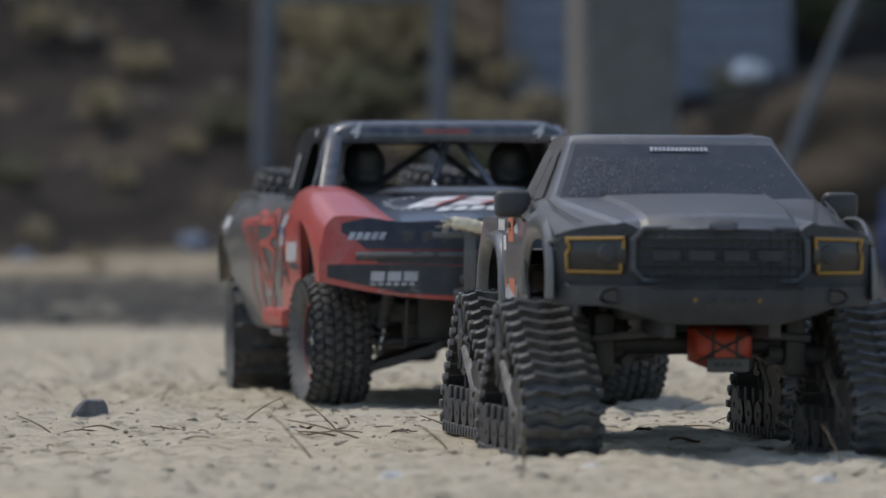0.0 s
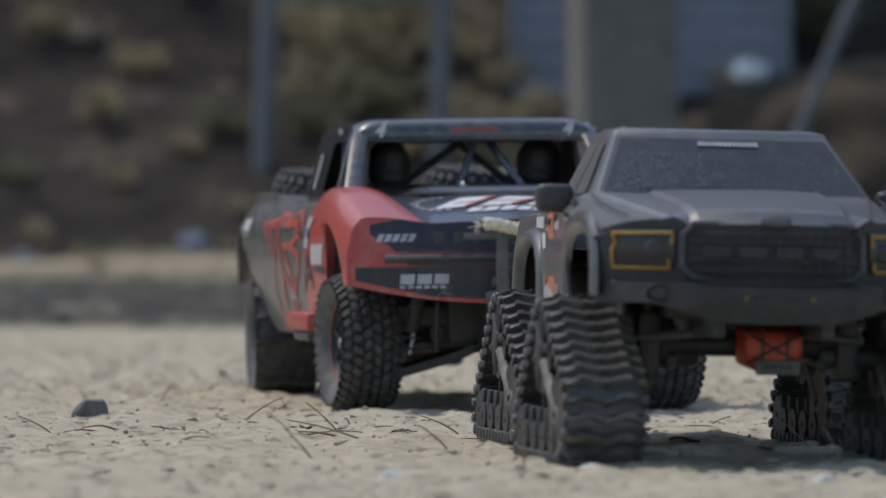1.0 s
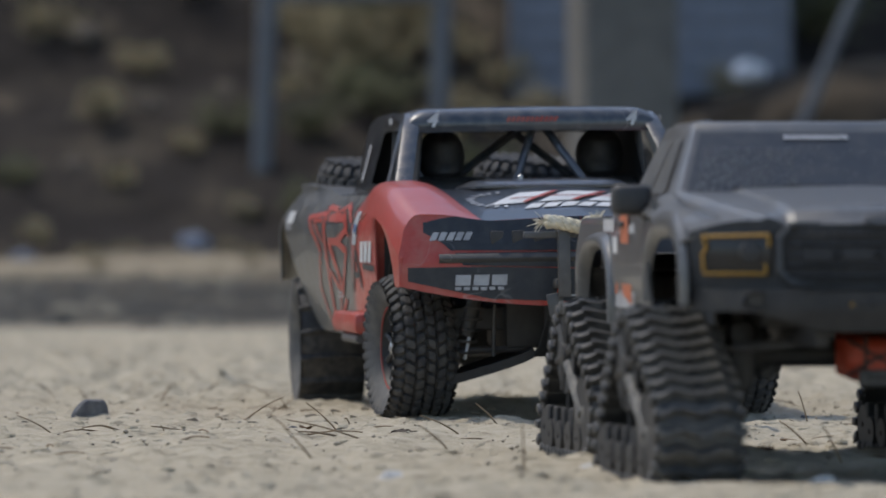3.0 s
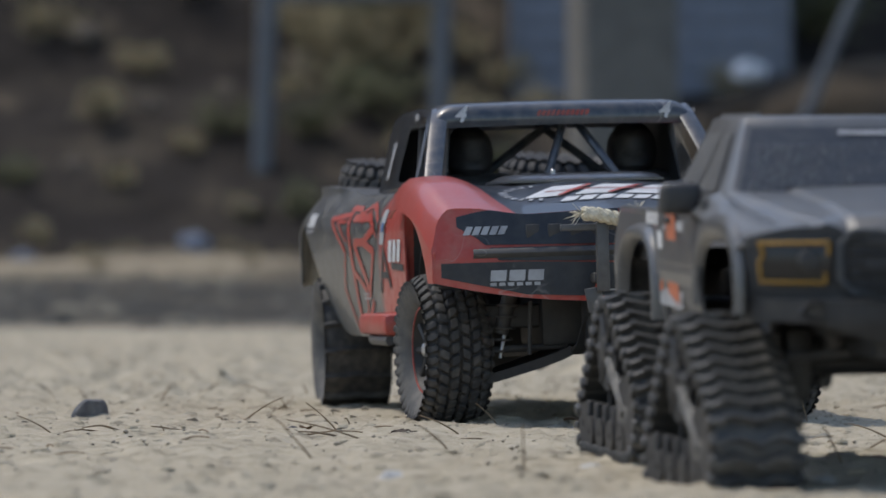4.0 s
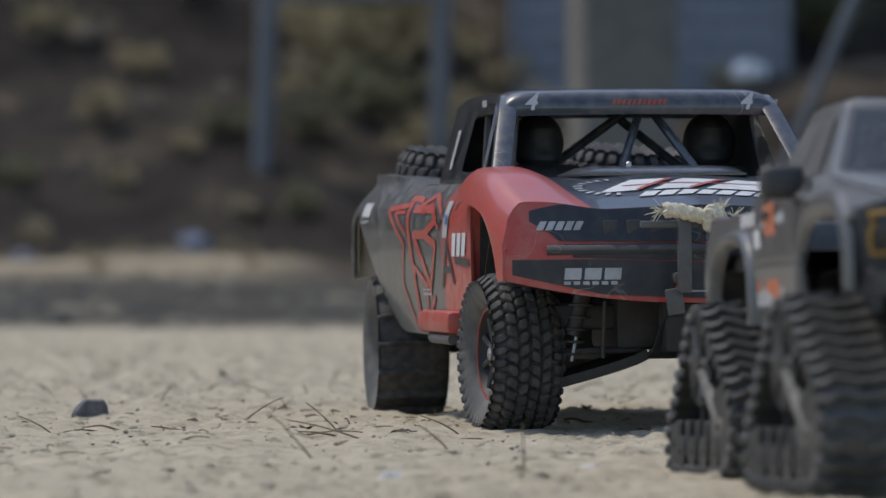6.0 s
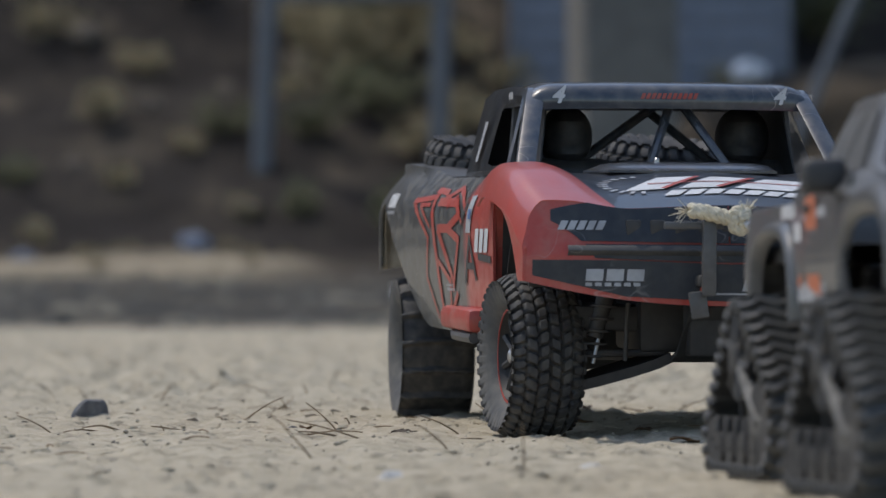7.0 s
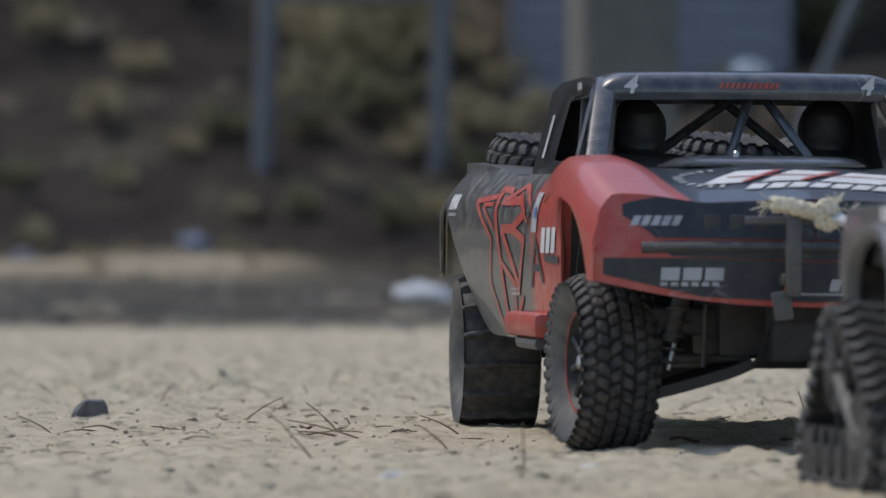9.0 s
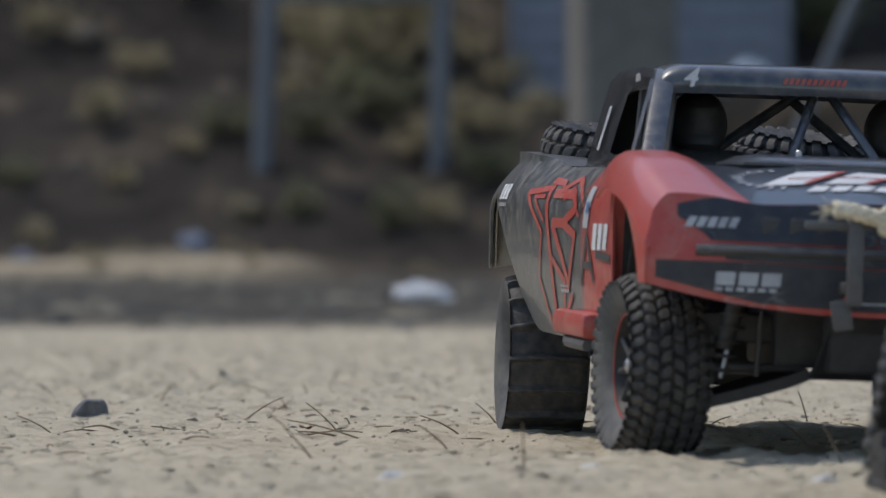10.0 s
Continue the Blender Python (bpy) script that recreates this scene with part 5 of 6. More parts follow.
        part("bed_rail", block(-0.422, -0.272, s * 0.082 - 0.005, s * 0.082 + 0.005, 0.143, 0.150, 0.002), GREY, t)
        on = lambda a, b: (a, s * (body_y(a) + 0.0048), b)
        part("door_decal", patch([(-0.130, 0.096), (-0.232, 0.096), (-0.232, 0.140), (-0.130, 0.146)], on), PALE, t, "faded pale door decal")
        bm = patch([(-0.140, 0.098), (-0.190, 0.104), (-0.205, 0.150), (-0.165, 0.152)], lambda a, b: (a, s * (body_y(a) + 0.0054), b))
        patch([(-0.215, 0.104), (-0.228, 0.104), (-0.222, 0.120), (-0.212, 0.118)], lambda a, b: (a, s * (body_y(a) + 0.0054), b), bm)
        part("door_flash", bm, ORANGE, t, "orange door flash")
        part("door_strip", patch([(-0.212, 0.122), (-0.236, 0.122), (-0.240, 0.138), (-0.216, 0.138)], lambda a, b: (a, s * (body_y(a) + 0.0058), b)), WHITE, t)
        bars(t, "bed_mark", WHITE, on, -0.300, 0.1410, 0.060, 0.0075, 3, 0.2, 0.0)
        part("door_seam", tube([(-0.205, s * 0.0925, 0.088), (-0.205, s * 0.0925, 0.156)], 0.0007, 6), DARK, t)
        part("door_handle", block(-0.198, -0.180, s * 0.0955 - 0.002, s * 0.0955 + 0.002, 0.143, 0.147, 0.001), BLACK, t)
        arch_strip(t, "front_flare", -0.004, 0.0985, 0.1030, 0.057, 0.069, s, GREY, "grey wheel-arch flare", 0.101, 0.036, 0.051)
        arch_strip(t, "rear_flare", -0.312, 0.0890, 0.0965, 0.060, 0.073, s, GREY, "grey rear wheel-arch flare", 0.086, 0.044, 0.055)
        # dark sheets set inside both arches, their colour standing for the shade there
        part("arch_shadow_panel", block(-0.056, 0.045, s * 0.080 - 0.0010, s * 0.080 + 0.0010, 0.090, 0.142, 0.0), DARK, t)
        part("rear_arch_shadow_panel", block(-0.366, -0.258, s * 0.074 - 0.0006, s * 0.074 + 0.0006, 0.086, 0.146, 0.0), DARK, t)
        mirror = new("wing_mirror")
        mirror.parent = t
        part("mirror_shell", block(-0.094, -0.079, s * 0.1060 - 0.0115, s * 0.1060 + 0.0115, 0.1500, 0.1675, 0.0045, seg=3), BLACK, mirror, "black mirror shell")
        part("mirror_arm", block(-0.090, -0.080, s * 0.0920 - 0.008, s * 0.0920 + 0.008, 0.1470, 0.1530, 0.002), BLACK, mirror)
    part("tailgate", block(-0.425, -0.419, -0.085, 0.085, 0.086, 0.148, 0.002), GREY, t)
    part("bed_floor", block(-0.42, -0.25, -0.083, 0.083, 0.118, 0.128, 0.001), DARK, t)
    part("underbody", block(-0.40, 0.06, -0.055, 0.055, 0.088, 0.116, 0.004), DARK, t)
    part("cab_floor", block(-0.25, -0.05, -0.083, 0.083, 0.086, 0.10, 0.002), DARK, t)
    # chassis, axles and the bright differential cover
    for s in (-1, 1):
        part("chassis_rail", block(-0.40, 0.10, s * 0.032 - 0.004, s * 0.032 + 0.004, 0.078, 0.094, 0.002), BLACK, t)
        part("link_rod", tube([(0.01, s * 0.045, 0.062), (-0.13, s * 0.034, 0.078)], 0.0035, 8), BLACK, t)
        part("damper", tube([(0.0, s * 0.050, 0.066), (-0.01, s * 0.046, 0.115)], 0.006, 10), BLACK, t)
        spring(t, (0.0, s * 0.050, 0.070), (-0.01, s * 0.046, 0.112), 0.0078, 7)
        part("steering_arm", tube([(0.022, s * 0.02, 0.080), (0.018, s * 0.068, 0.076)], 0.0026, 8), DULL, t)
        part("portal_housing", block(-0.014, 0.016, s * 0.060 - 0.007, s * 0.060 + 0.007, 0.052, 0.092, 0.004), BLACK, t)
    for x in (0.0, -0.31):
        part("axle_tube", tube([(x, -0.066, 0.0725), (x, 0.066, 0.0725)], 0.0070, 12), TRIM, t)
    bm = bmesh.new()
    sheet(lambda u, v: (0.014 + 0.020 * math.sqrt(max(0, 1 - (2 * v - 1) ** 4)) * math.sqrt(max(0, 1 - (2 * u - 1) ** 6)), lerp(-0.0080, 0.0325, u), lerp(0.0625, 0.0845, v) - (0.006 if v < 0.3 else 0) * math.sin(math.pi * u)), span(0, 1, 14), span(0, 1, 8), 0.003, bm)
    part("differential_cover", bm, DIFF, t, "orange-red differential cover")
    bm = bmesh.new()
    for a, b in (((-0.008, 0.062), (0.009, 0.071)), ((0.009, 0.071), (0.027, 0.062)), ((-0.008, 0.081), (0.009, 0.071)), ((0.009, 0.071), (0.027, 0.081)), ((0.002, 0.060), (0.002, 0.083)), ((0.017, 0.060), (0.017, 0.083))):
        tube([(0.0345, a[0] + 0.003, a[1]), (0.0345, b[0] + 0.003, b[1])], 0.0009, 6, bm)
    part("cover_ribs", bm, BLACK, t)
    part("cover_plate", block(0.0335, 0.0365, 0.001, 0.0275, 0.0555, 0.0645, 0.001), DULL, t, "grey plate below the cover")
    bars(t, "plate_mark", BLACK, lambda a, b: (0.0369, a, b), 0.005, 0.0590, 0.018, 0.0028, 4, 0.2, 0.2)
    part("rear_case", block(-0.33, -0.29, -0.02, 0.02, 0.052, 0.092, 0.006), BLACK, t)
    raw = belt_loop()
    length = sum(math.dist(a, b) for a, b in zip(raw, raw[1:]))
    count = round(length / 0.0107)
    seed = part("belt_link", link_mesh(), BELT)
    mesh = seed.data
    bpy.data.objects.remove(seed)
    shared = {"link": mesh, "count": count}
    units = [track_unit(t, x, s, shared) for x in (0.0, -0.31) for s in (-1, 1)]
    return t, units, raw, length


SIDEGLASS = mat("dusty_side_glass", (0.13, 0.135, 0.14), 0.35, vary=0.1, scale=200, bump=0.03, second=(0.08, 0.085, 0.09), amount=0.6, big=30, coat=0.2, dust=0.2)
SCREEN = mat("tinted_screen", (0.030, 0.036, 0.046), 0.28, vary=0.1, scale=300, bump=0.04, second=(0.04, 0.045, 0.052), amount=0.5, big=30, coat=0.0, dust=0.06)
SCREEN.node_tree.nodes["Principled BSDF"].inputs["Specular IOR Level"].default_value = 0.3
DROP = mat("dried_drop", (0.26, 0.27, 0.29), 0.3, vary=0.1, scale=300, bump=0.0)

desert, desert_wheels = desert_truck()
pickup, pickup_units, BELT_PATH, BELT_LENGTH = tracked_pickup()

# ---- loose things on the sand ----
def pebble_mesh(rnd, size, flat, rough, sub=3):
    bm = bmesh.new()
    bmesh.ops.create_icosphere(bm, subdivisions=sub, radius=1)
    off = rnd.uniform(0, 50)
    for v in bm.verts:
        k = 1 + rough * noise.noise(v.co * 1.3 + Vector((off, 0, 0))) + rough * 0.4 * noise.noise(v.co * 3.4 + Vector((0, off, 0)))
        v.co = Vector((v.co.x * size[0], v.co.y * size[1], v.co.z * size[2])) * k
        v.co.z = max(v.co.z, -size[2] * flat)
    return bm


def lay(ob, x, y, sink=0.0, turn=0.0):
    ob.matrix_basis = pose(x, y, height(x, y) - sink, 0, 0, turn)
    return ob


def big_stone():
    """The angular dark stone that stands clear of the sand."""
    pts = [(-0.0150, 0.000), (-0.0115, 0.0085), (-0.0040, 0.0150), (0.0100, 0.0152), (0.0138, 0.0110), (0.0148, 0.000)]
    bm = bmesh.new()
    rings = []
    for d, k in ((-0.011, 0.72), (-0.007, 0.97), (0.006, 1.0), (0.012, 0.75)):
        rings.append([bm.verts.new((x * k * 1.02, d, (z + 0.004) * (0.8 + 0.2 * k) - 0.005)) for x, z in pts])
    for a, b in zip(rings, rings[1:]):
        for i in range(6):
            bm.faces.new((a[i], a[(i + 1) % 6], b[(i + 1) % 6], b[i]))
    bm.faces.new(rings[0])
    bm.faces.new(rings[-1][::-1])
    bmesh.ops.bevel(bm, geom=bm.edges[:], offset=0.0009, segments=2, affect="EDGES")
    bmesh.ops.subdivide_edges(bm, edges=bm.edges[:], cuts=1)
    grains(bm, 0.0009, 160)
    tagged(lay(part("stone", bm, STONE), -0.2745, 3.73, 0.002, 4), "dark grey angular stone half sunk in sand", "stone")


big_stone()
rnd = random.Random(21)
pebbles = []
for k, (x, y, size, m) in enumerate([(-0.028, 2.68, 0.008, PEBBLE), (0.203, 2.56, 0.0075, PEBBLE), (0.086, 2.76, 0.006, PEBBLE), (-0.030, 3.36, 0.0055, STONE), (-0.083, 9.6, 0.03, STONE), (-0.11, 3.52, 0.003, STONE), (-0.152, 3.6, 0.003, STONE), (-0.185, 3.3, 0.003, STONE), (-0.335, 3.2, 0.003, STONE), (0.28, 3.72, 0.004, STONE), (0.20, 3.62, 0.006, STONE), (-0.23, 3.4, 0.0025, PEBBLE), (0.02, 3.05, 0.0025, PEBBLE), (-0.10, 3.05, 0.002, STONE)]):
    bm = pebble_mesh(rnd, (size * rnd.uniform(0.8, 1.5), size, size * rnd.uniform(0.5, 0.8)), 0.4, 0.35)
    ob = lay(part("pebble", bm, m), x, y, size * 0.15, rnd.uniform(0, 180))
    tagged(ob, "small pale pebble lying on the sand" if m is PEBBLE else "small dark pebble lying on the sand", "pebble", "pebbles on the sand")

# grit and crumbs too many to count
vs, fs = [], []
for k in range(4200):
    y = rnd.uniform(2.35, 5.2)
    x = rnd.uniform(-0.105, 0.105) * y
    r = 0.0005 + 0.0013 * rnd.random() ** 3
    z, n = height(x, y) + r * 0.2, len(vs)
    ring = [(x + r * rnd.uniform(0.8, 1.5) * math.cos(a), y + r * rnd.uniform(0.8, 1.3) * math.sin(a), z + r * rnd.uniform(-0.2, 0.2)) for a in (i * 1.0472 for i in range(6))]
    vs += ring + [(x + r * 0.2, y, z + r * rnd.uniform(0.5, 0.9)), (x, y, z - r)]
    fs += [(n + i, n + (i + 1) % 6, n + 6) for i in range(6)] + [(n + (i + 1) % 6, n + i, n + 7) for i in range(6)]
me = bpy.data.meshes.new("sand_grit")
me.from_pydata(vs, [], fs)
me.materials.append(mat("grit", (0.42, 0.375, 0.30), 0.9, vary=0.3, scale=90, bump=0.0, second=(0.21, 0.185, 0.15), amount=0.9, big=12))
tagged(new("sand_grit", me), "coarse grit scattered over the sand", "grit", kind="stuff")


# loose lumps pushed up in the sand
vs, fs = [], []
for k in range(3600):
    y = 2.3 + 6.2 * rnd.random() ** 1.25
    x = rnd.uniform(-0.105, 0.105) * y
    r = (0.0014 + 0.0042 * rnd.random() ** 3) * (1.0 if y < 4.5 else 1.35)
    z, n = height(x, y), len(vs)
    wide, deep, turn = rnd.uniform(1.0, 2.0), rnd.uniform(0.8, 1.4), rnd.uniform(0, 6.28)
    for level, shrink in ((-0.25, 1.0), (0.17, 0.78), (0.32, 0.38)):
        for i in range(7):
            a = i * 0.8976 + turn
            q = r * shrink * rnd.uniform(0.8, 1.2)
            vs.append((x + q * wide * math.cos(a), y + q * deep * math.sin(a), z + r * level * rnd.uniform(0.8, 1.2)))
    for h in (0, 7):
        fs += [(n + h + i, n + h + (i + 1) % 7, n + h + 7 + (i + 1) % 7, n + h + 7 + i) for i in range(7)]
    fs.append(tuple(range(n + 14, n + 21)))
me = bpy.data.meshes.new("sand_lumps")
me.from_pydata(vs, [], fs)
me.materials.append(SAND)
for q in me.polygons:
    q.use_smooth = True
tagged(new("sand_lumps", me), "small soft lumps of pale disturbed sand", "sand", kind="stuff")


def needle(x, y, reach, rise, thick=0.0007, bend=0.0016, depth=0.0):
    """A dry pine needle or twig: from its foot on the sand, reach sideways, depth away, rise upwards."""
    pts = []
    for k in range(7):
        t = k / 6
        pts.append((reach * t, depth * t, rise * t + bend * math.sin(math.pi * t)))
    bm = tube(pts, thick, 5, taper=thick * 0.55)
    grains(bm, 0.0004, 120, x)
    ob = part("pine_needle", bm, SAND_NEEDLE)
    lay(ob, x, y, 0.0006)
    tagged(ob, "dry brown pine needle sticking out of the sand" if rise > 0.006 else "dry brown pine needle lying on sand", "pine needle", "dry needles on the sand")


for n in [(-0.277, 3.42, -0.026, 0.014), (-0.150, 3.62, 0.030, 0.018), (-0.078, 2.86, -0.026, 0.028), (-0.052, 3.20, -0.052, 0.014), (-0.074, 3.36, -0.022, 0.020), (0.004, 3.0, -0.020, 0.017), (0.011, 3.35, -0.027, 0.013), (0.040, 3.56, -0.016, 0.016),
          (-0.196, 3.40, -0.004, 0.009), (-0.165, 3.62, -0.006, 0.003), (0.236, 3.10, -0.019, 0.017), (0.270, 3.56, -0.007, 0.023), (0.046, 2.72, -0.001, 0.028), (0.236, 2.84, -0.012, 0.024), (-0.30, 3.05, 0.03, 0.001), (-0.20, 3.95, 0.02, 0.002), (-0.12, 3.75, 0.025, 0.003),
          (-0.255, 4.15, 0.018, 0.008), (-0.315, 4.3, -0.012, 0.014), (-0.215, 4.35, 0.045, -0.001), (-0.135, 3.95, 0.012, 0.014), (-0.128, 3.95, -0.008, 0.012), (-0.145, 3.96, 0.02, 0.004), (-0.06, 3.42, 0.03, 0.002), (-0.095, 3.3, 0.04, 0.002), (-0.35, 3.55, 0.02, 0.004), (0.16, 3.4, 0.03, 0.002), (0.12, 3.7, 0.02, 0.004), (0.19, 3.5, 0.02, 0.010), (0.25, 3.3, 0.024, 0.003), (0.30, 3.2, -0.03, 0.012), (0.27, 3.05, 0.02, 0.008), (-0.02, 3.75, 0.03, 0.002), (-0.24, 2.95, 0.022, 0.001), (-0.17, 3.12, 0.018, 0.002)]:
    needle(*n)
for k in range(46):
    y = rnd.uniform(2.9, 4.9)
    needle(rnd.uniform(-0.095, 0.095) * y, y, rnd.uniform(-0.03, 0.03), max(0.0, rnd.gauss(0.001, 0.003)), rnd.uniform(0.0005, 0.0009), rnd.uniform(0.0, 0.003), rnd.uniform(-0.02, 0.02))

for k in range(64):
    y = rnd.uniform(3.9, 6.0)
    needle(rnd.uniform(-0.094, 0.05) * y, y, rnd.uniform(-0.035, 0.035), max(0.0, rnd.gauss(0.004, 0.006)), rnd.uniform(0.0005, 0.0009), rnd.uniform(0.0, 0.003), rnd.uniform(-0.02, 0.02))
vs, fs = [], []
for k in range(2400):
    y = 3.5 + 3.4 * rnd.random()
    x = rnd.uniform(-0.105, 0.105) * y
    ln, w, a = rnd.uniform(0.001, 0.006), rnd.uniform(0.0003, 0.0009), rnd.uniform(0, 6.28)
    c, d, z, n = math.cos(a), math.sin(a), height(x, y), len(vs)
    for p, q, h in ((-ln, -w, -0.0006), (ln, -w, -0.0006), (ln, w, -0.0006), (-ln, w, -0.0006), (-ln * 0.5, 0, w * 1.0), (ln * 0.6, 0, w * rnd.uniform(0.8, 2.6))):
        vs.append((x + p * c - q * d, y + p * d + q * c, z + h))
    fs += [(n, n + 1, n + 5, n + 4), (n + 2, n + 3, n + 4, n + 5), (n + 1, n + 2, n + 5), (n + 3, n, n + 4)]
me = bpy.data.meshes.new("needle_litter")
me.from_pydata(vs, [], fs)
me.materials.append(mat("broken_litter", (0.32, 0.265, 0.19), 0.9, vary=0.3, scale=60, bump=0.0, second=(0.15, 0.12, 0.09), amount=0.9, big=9))
tagged(new("needle_litter", me), "broken bits of dry needle and bark on sand", "plant litter", kind="stuff")

# curled dead leaves and a cone scale
for x, y, ln, w in ((0.10, 3.55, 0.022, 0.010), (0.24, 3.25, 0.026, 0.012), (0.29, 3.10, 0.028, 0.012), (0.14, 3.35, 0.018, 0.008), (0.20, 2.98, 0.022, 0.010), (0.265, 2.92, 0.024, 0.011), (0.115, 3.85, 0.02, 0.009), (0.16, 3.18, 0.022, 0.010), (-0.10, 3.50, 0.014, 0.006)):
    bm = sheet(lambda u, v: ((u - 0.5) * ln, v * w * math.sin(math.pi * (0.08 + 0.84 * u)) * 0.5, 0.0015 * abs(v) + 0.0014 * math.sin(u * 5 + x * 40)), span(0, 1, 9), span(-1, 1, 4), 0.0004)
    ob = lay(part("dead_leaf", bm, LEAFBROWN), x, y, -0.001, rnd.uniform(0, 180))
    tagged(ob, "curled brown dead leaf on the sand", "leaf", "dead leaves on the sand")
bm = pebble_mesh(rnd, (0.010, 0.0045, 0.0036), 0.5, 0.2)
for k in range(34):
    a, b = rnd.uniform(0, 6.28), rnd.uniform(-0.9, 0.9)
    block(0.010 * b - 0.0012, 0.010 * b + 0.0012, 0.0042 * math.cos(a) * math.sqrt(1 - b * b) - 0.0008, 0.0042 * math.cos(a) * math.sqrt(1 - b * b) + 0.0008, 0.0036 * math.sin(a) * math.sqrt(1 - b * b) - 0.0004, 0.0036 * math.sin(a) * math.sqrt(1 - b * b) + 0.0006, 0, bm)
tagged(lay(part("pine_catkin", bm, BARK), -0.0275, 3.31, -0.0005, -8), "small dark scaly cone lying on sand", "pine cone")


# ---- behind: road edge, bank, hillside ----
def crumpled(name, x, y, size, material, label, category):
    bm = pebble_mesh(rnd, size, 0.55, 0.55, 3)
    grains(bm, size[2] * 0.35, 2.2 / size[2])
    tagged(lay(part(name, bm, material), x, y, -size[2] * 0.4, rnd.uniform(0, 40)), label, category)


crumpled("plastic_bag", -0.062, 13.4, (0.080, 0.05, 0.028), BAG, "crumpled white plastic bag on the road edge", "bag")
crumpled("litter", -1.04, 20.1, (0.06, 0.05, 0.05), LITTER, "pale blue crumpled litter on the sandy bank", "litter")
crumpled("litter", -1.76, 20.2, (0.05, 0.04, 0.034), LITTER, "pale blue crumpled litter on the sandy bank", "litter")


vs, fs = [], []
for k in range(420):
    y = 9.5 + 9.5 * rnd.random()
    x = rnd.uniform(-0.11, 0.11) * y
    r = 0.006 + 0.022 * rnd.random() ** 2
    z, n = height(x, y), len(vs)
    vs += [(x + r * rnd.uniform(1.0, 3.2) * math.cos(a), y + r * rnd.uniform(0.8, 1.6) * math.sin(a), z - 0.003) for a in (i * 1.0472 for i in range(6))]
    vs += [(x + r * rnd.uniform(0.4, 1.3) * math.cos(a), y + r * 0.6 * math.sin(a), z + r * rnd.uniform(0.3, 0.7)) for a in (i * 1.0472 for i in range(6))]
    fs += [(n + i, n + (i + 1) % 6, n + 6 + (i + 1) % 6, n + 6 + i) for i in range(6)] + [tuple(range(n + 6, n + 12))]
me = bpy.data.meshes.new("road_clods")
me.from_pydata(vs, [], fs)
me.materials.append(mat("road_dirt", (0.10, 0.092, 0.08), 0.95, vary=0.3, scale=20, bump=0.3, second=(0.30, 0.26, 0.19), amount=0.9, big=1.6))
tagged(new("road_clods", me), "clods of dirt and dry grass over the road", "dirt", kind="stuff")


def sign_frame():
    t = new("sign_frame")
    t.location = (0, 22.2, 0)
    tagged(t, "plain grey galvanised post frame on the hillside", "sign frame")
    for x, lean in ((-0.845, 0.045), (-0.028, 0.03)):
        part("post", tube([(x, 0, height(x, 22.2) - 0.2), (x + lean * 0.5, 0, 1.0), (x + lean, 0, 1.6)], 0.048, 12), POST, t)
    part("crossbar", tube([(-0.80, 0, 1.385), (0.0, 0, 1.385)], 0.03, 10), POST, t)


sign_frame()
bm = block(-0.165, 0.165, -0.18, 0.18, -0.3, 4.2, 0.012)
bmesh.ops.subdivide_edges(bm, edges=[e for e in bm.edges if e.calc_length() > 2], cuts=12)
grains(bm, 0.004, 6)
ob = part("concrete_column", bm, CONCRETE)
ob.matrix_basis = pose(0.632, 17.0, height(0.632, 17.0), 0, 0, 10)
tagged(ob, "thick square weathered concrete column by the road", "column")


def shed():
    t = new("shed")
    t.location = (0.998, 23.15, 0)
    tagged(t, "blue-grey boarded shed on the hillside", "shed")
    for k in range(18):
        z = 0.95 + k * 0.12
        part("board", block(-0.66, 0.66, -0.012, 0.012, z, z + 0.116, 0.004, turn=Matrix.Rotation(-0.05, 4, "X")), SHEDBLUE, t)
    part("wall", block(-0.65, 0.65, 0.02, 1.6, 0.6, 3.1, 0.0), SHEDBLUE, t)
    part("corner_trim", block(-0.68, -0.62, -0.02, 0.05, 0.9, 3.1, 0.005), SHEDBLUE, t)
    part("corner_trim", block(0.62, 0.68, -0.02, 0.05, 0.9, 3.1, 0.005), SHEDBLUE, t)
    part("roof", block(-0.85, 0.85, -0.25, 1.8, 3.1, 3.16, 0.01), POST, t)


shed()
bm = pebble_mesh(rnd, (1.15, 0.75, 0.62), 0.9, 0.25, 4)
for v in bm.verts:
    v.co.z += 0.05 * smooth_noise(v.co.x * 5, v.co.y * 5)
ob = part("earth_mound", bm, mat("ochre_earth", (0.060, 0.042, 0.024), 0.95, vary=0.3, scale=14, bump=0.6, second=(0.035, 0.026, 0.018), amount=0.9, big=2.2))
ob.matrix_basis = pose(1.95, 22.45, 0.43)
tagged(ob, "rough ochre mound of earth and dry grass", "mound")
bm = grains(pebble_mesh(rnd, (0.075, 0.06, 0.052), 0.6, 0.5), 0.015, 28)
ob = part("plastic_bag", bm, BAG)
ob.matrix_basis = pose(1.42, 22.35, 1.035)
tagged(ob, "bunched white plastic bag on the mound", "bag")
ob = part("leaning_pole", tube([(1.22, 20.0, 0.02), (1.47, 20.02, 0.656), (1.71, 20.04, 1.24), (1.95, 20.06, 1.85)], 0.027, 10), POST)
tagged(ob, "thin grey metal pole leaning over the bank", "pole")
bm = turned([(0.0, 0.24), (0.01, 0.26), (0.10, 0.275), (0.11, 0.285), (0.20, 0.285), (0.21, 0.275), (0.30, 0.27), (0.31, 0.25)], 36)
bmesh.ops.transform(bm, matrix=pose(0, 0, 0, 90, 0, 0), verts=bm.verts[:])
ob = part("plastic_tub", bm, BLUEDRUM)
ob.location = (1.55, 14.0, height(1.55, 14.0) - 0.005)
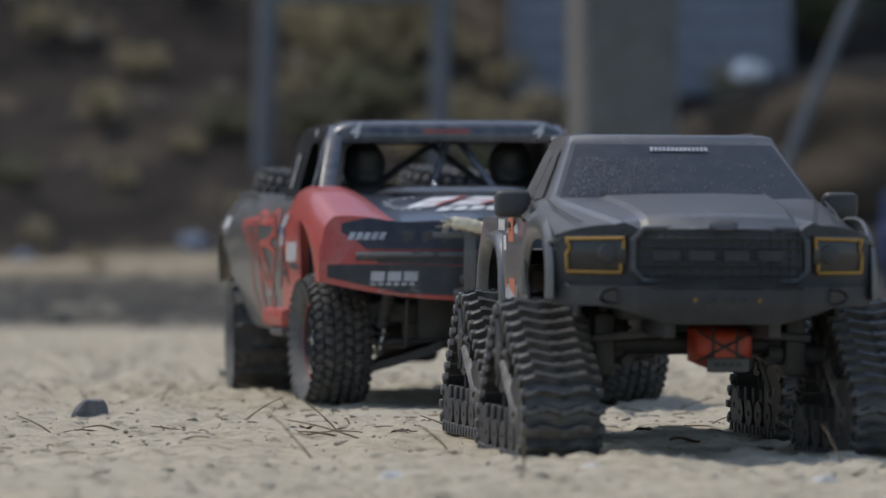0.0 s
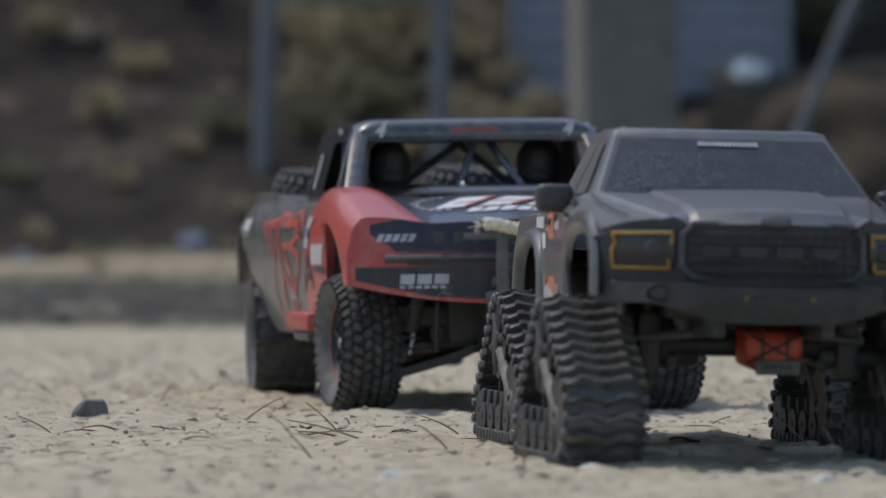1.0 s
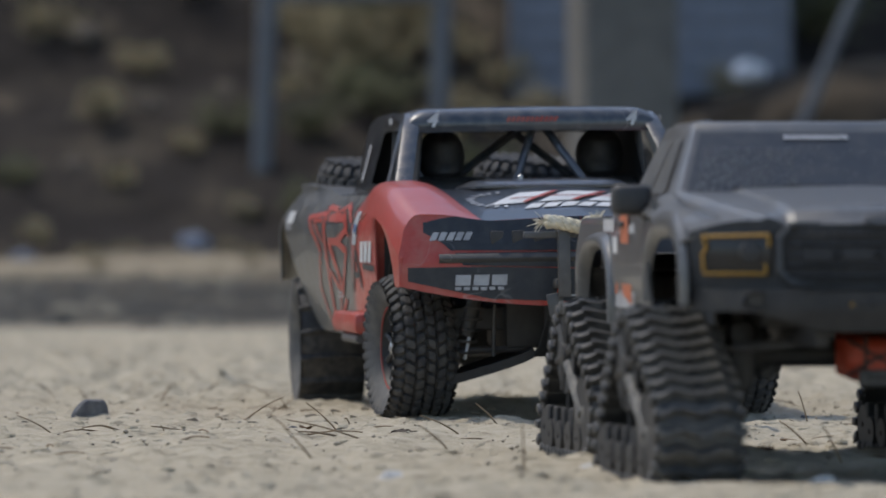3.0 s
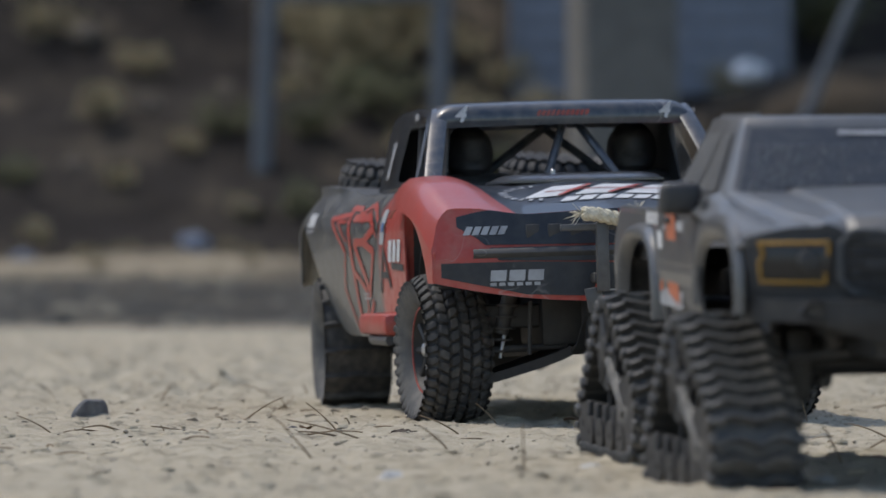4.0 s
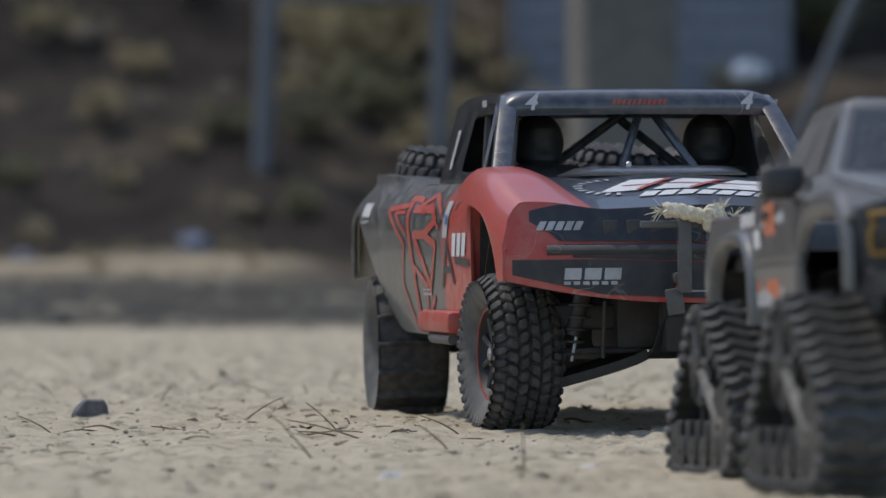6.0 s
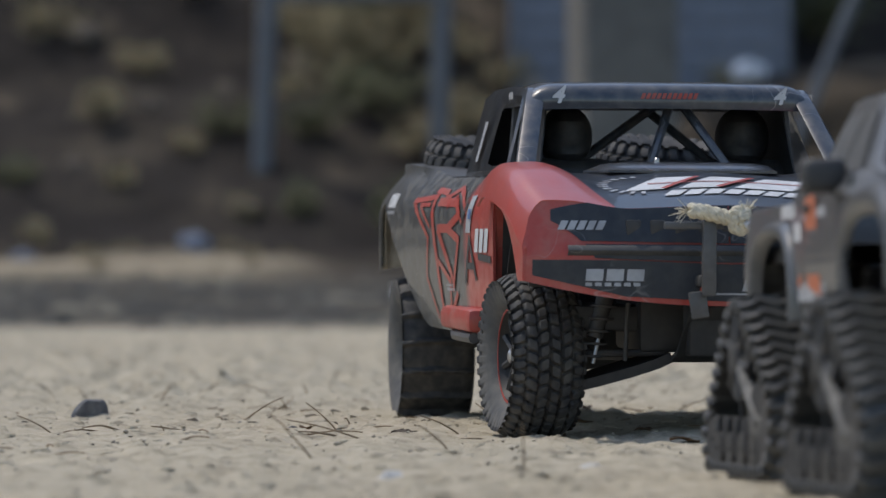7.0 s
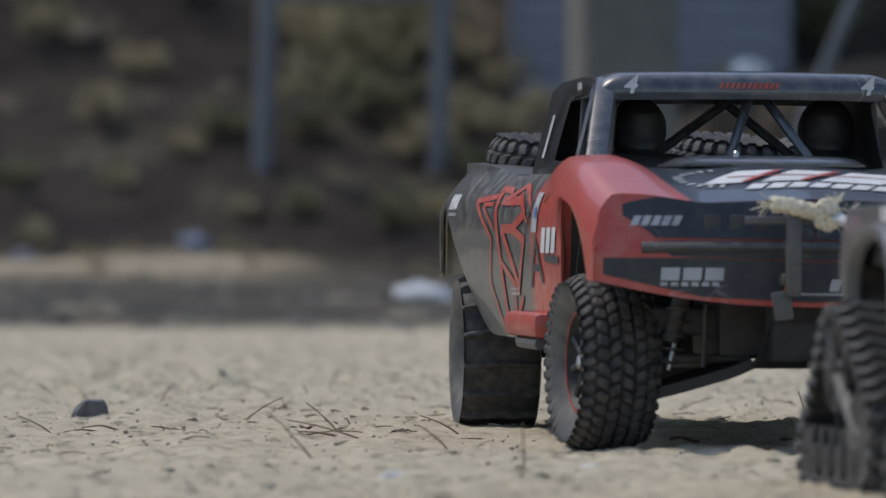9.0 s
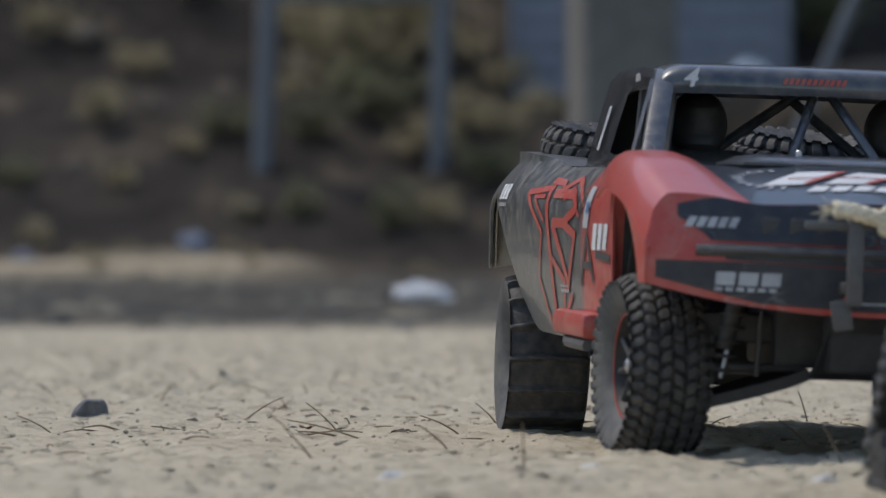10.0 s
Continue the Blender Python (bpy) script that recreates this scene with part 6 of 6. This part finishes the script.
tagged(ob, "low dark blue plastic tub on the road", "tub")


def shrub(x, y, size, material, label, leaves=420):
    """A scrub bush: stems and a ragged crown of small leaves."""
    t = new("shrub")
    lay(t, x, y, 0.02)
    tagged(t, label, "shrub", "scrub on the hillside")
    bm = bmesh.new()
    tips = []
    for k in range(9):
        a, e = rnd.uniform(0, 6.28), rnd.uniform(0.5, 1.4)
        q = Vector((math.cos(a) * math.cos(e), math.sin(a) * math.cos(e), math.sin(e))) * size * rnd.uniform(0.6, 1.05)
        tips.append(q)
        tube([(0, 0, -0.03), q * 0.5 + Vector((0, 0, size * 0.08)), q], size * 0.035, 5, bm, size * 0.008)
    part("stem", bm, BARK, t)
    vs, fs = [], []
    for k in range(leaves):
        q = rnd.choice(tips) * rnd.uniform(0.45, 1.1) + Vector((rnd.gauss(0, 0.17), rnd.gauss(0, 0.17), rnd.gauss(0, 0.13))) * size
        d = Vector((rnd.uniform(-1, 1), rnd.uniform(-1, 1), rnd.uniform(-0.5, 1))).normalized()
        w = d.orthogonal().normalized() * size * 0.045
        d = d * size * rnd.uniform(0.10, 0.18)
        n = len(vs)
        vs += [q, q + d * 0.5 + w, q + d, q + d * 0.5 - w]
        fs.append((n, n + 1, n + 2, n + 3))
    me = bpy.data.meshes.new("crown")
    me.from_pydata([tuple(v) for v in vs], [], fs)
    me.materials.append(material)
    ob = new("crown", me)
    ob.parent = t


for x, y, size in [(-0.253, 22.87, 0.30), (-0.399, 23.54, 0.28), (-0.595, 22.56, 0.22), (1.822, 23.61, 0.35), (-1.021, 22.59, 0.2), (-0.643, 21.6, 0.16), (-0.211, 21.5, 0.2), (0.197, 21.99, 0.22), (-1.951, 21.99, 0.18)]:
    shrub(x, y, size, LEAF, "dark green scrub bush on the brown hillside")
for x, y, size in [(-0.103, 22.39, 0.24), (0.316, 23.15, 0.22), (0.122, 22.53, 0.26), (-0.01, 21.6, 0.18), (-0.503, 23.22, 0.25), (-0.62, 23.52, 0.2), (-0.30, 23.3, 0.22), (-0.12, 23.55, 0.24), (-0.48, 23.45, 0.2), (-0.70, 23.1, 0.16), (-0.877, 21.66, 0.12), (-1.469, 23.39, 0.2), (-1.196, 22.39, 0.14), (1.397, 23.01, 0.2), (1.805, 22.3, 0.2), (2.013, 22.2, 0.2), (-1.815, 21.31, 0.12), (-0.291, 23.75, 0.22), (0.447, 22.87, 0.16), (-1.955, 23.61, 0.22), (-1.511, 21.99, 0.14), (-0.46, 23.40, 0.32), (-0.20, 23.50, 0.34), (-0.62, 23.65, 0.28), (0.03, 23.35, 0.26), (0.28, 22.6, 0.2), (-1.62, 22.7, 0.2), (-1.25, 23.9, 0.24)]:
    shrub(x, y, size, DRYLEAF, "dry brown scrub bush on the hillside", 300)
for k in range(16):
    shrub(rnd.uniform(-2.0, 0.3), rnd.uniform(18.6, 20.9), rnd.uniform(0.04, 0.09), DRYLEAF, "tuft of dry grass on the sandy bank", 120)
for x, y, r in [(-1.401, 22.94, 0.06), (-1.765, 23.66, 0.09), (-0.879, 21.71, 0.08), (-0.618, 23.46, 0.10), (0.447, 22.9, 0.07), (-1.71, 22.3, 0.05), (-1.049, 23.22, 0.05), (-0.766, 23.75, 0.06)]:
    ob = lay(part("rock", pebble_mesh(rnd, (r * 1.3, r, r * 0.75), 0.7, 0.4), ROCK), x, y, r * 0.2, rnd.uniform(0, 180))
    tagged(ob, "tan sunlit rock on the brown hillside", "rock", "rocks on the hillside")

def motions():
    walk(desert, truck_rows(RED_WAY))
    walk(pickup, truck_rows(GREY_WAY))
    times = [k / 8 for k in range(81)]
    for hub, r in desert_wheels:
        home = hub.location.copy()
        steer, sand = (radians(6.2), -0.0015) if home.x > -0.1 else (0.0, -0.003)
        rows = []
        for q in times:
            sprung = pose_at(RED_WAY, q) @ home
            place = home + Vector((0, 0, r + sand - sprung.z))
            rows.append((q, Matrix.Translation(place) @ Matrix.Rotation(steer, 4, "Z") @ Matrix.Rotation(run_of(RED_WAY, q) / r, 4, "Y")))
        walk(hub, rows)
    for links, gear in pickup_units:
        home = gear.location.copy()
        walk(gear, [(q, Matrix.Translation(home) @ Matrix.Rotation(run_of(GREY_WAY, q) / 0.03, 4, "Y")) for q in times])
        for k, ob in enumerate(links):
            rows = []
            for q in times:
                x, z, a = along(BELT_PATH, k * BELT_LENGTH / len(links) - run_of(GREY_WAY, q))
                rows.append((q, Matrix.Translation((x, 0, z)) @ Matrix.Rotation(math.pi - a, 4, "Y")))
            walk(ob, rows)


motions()
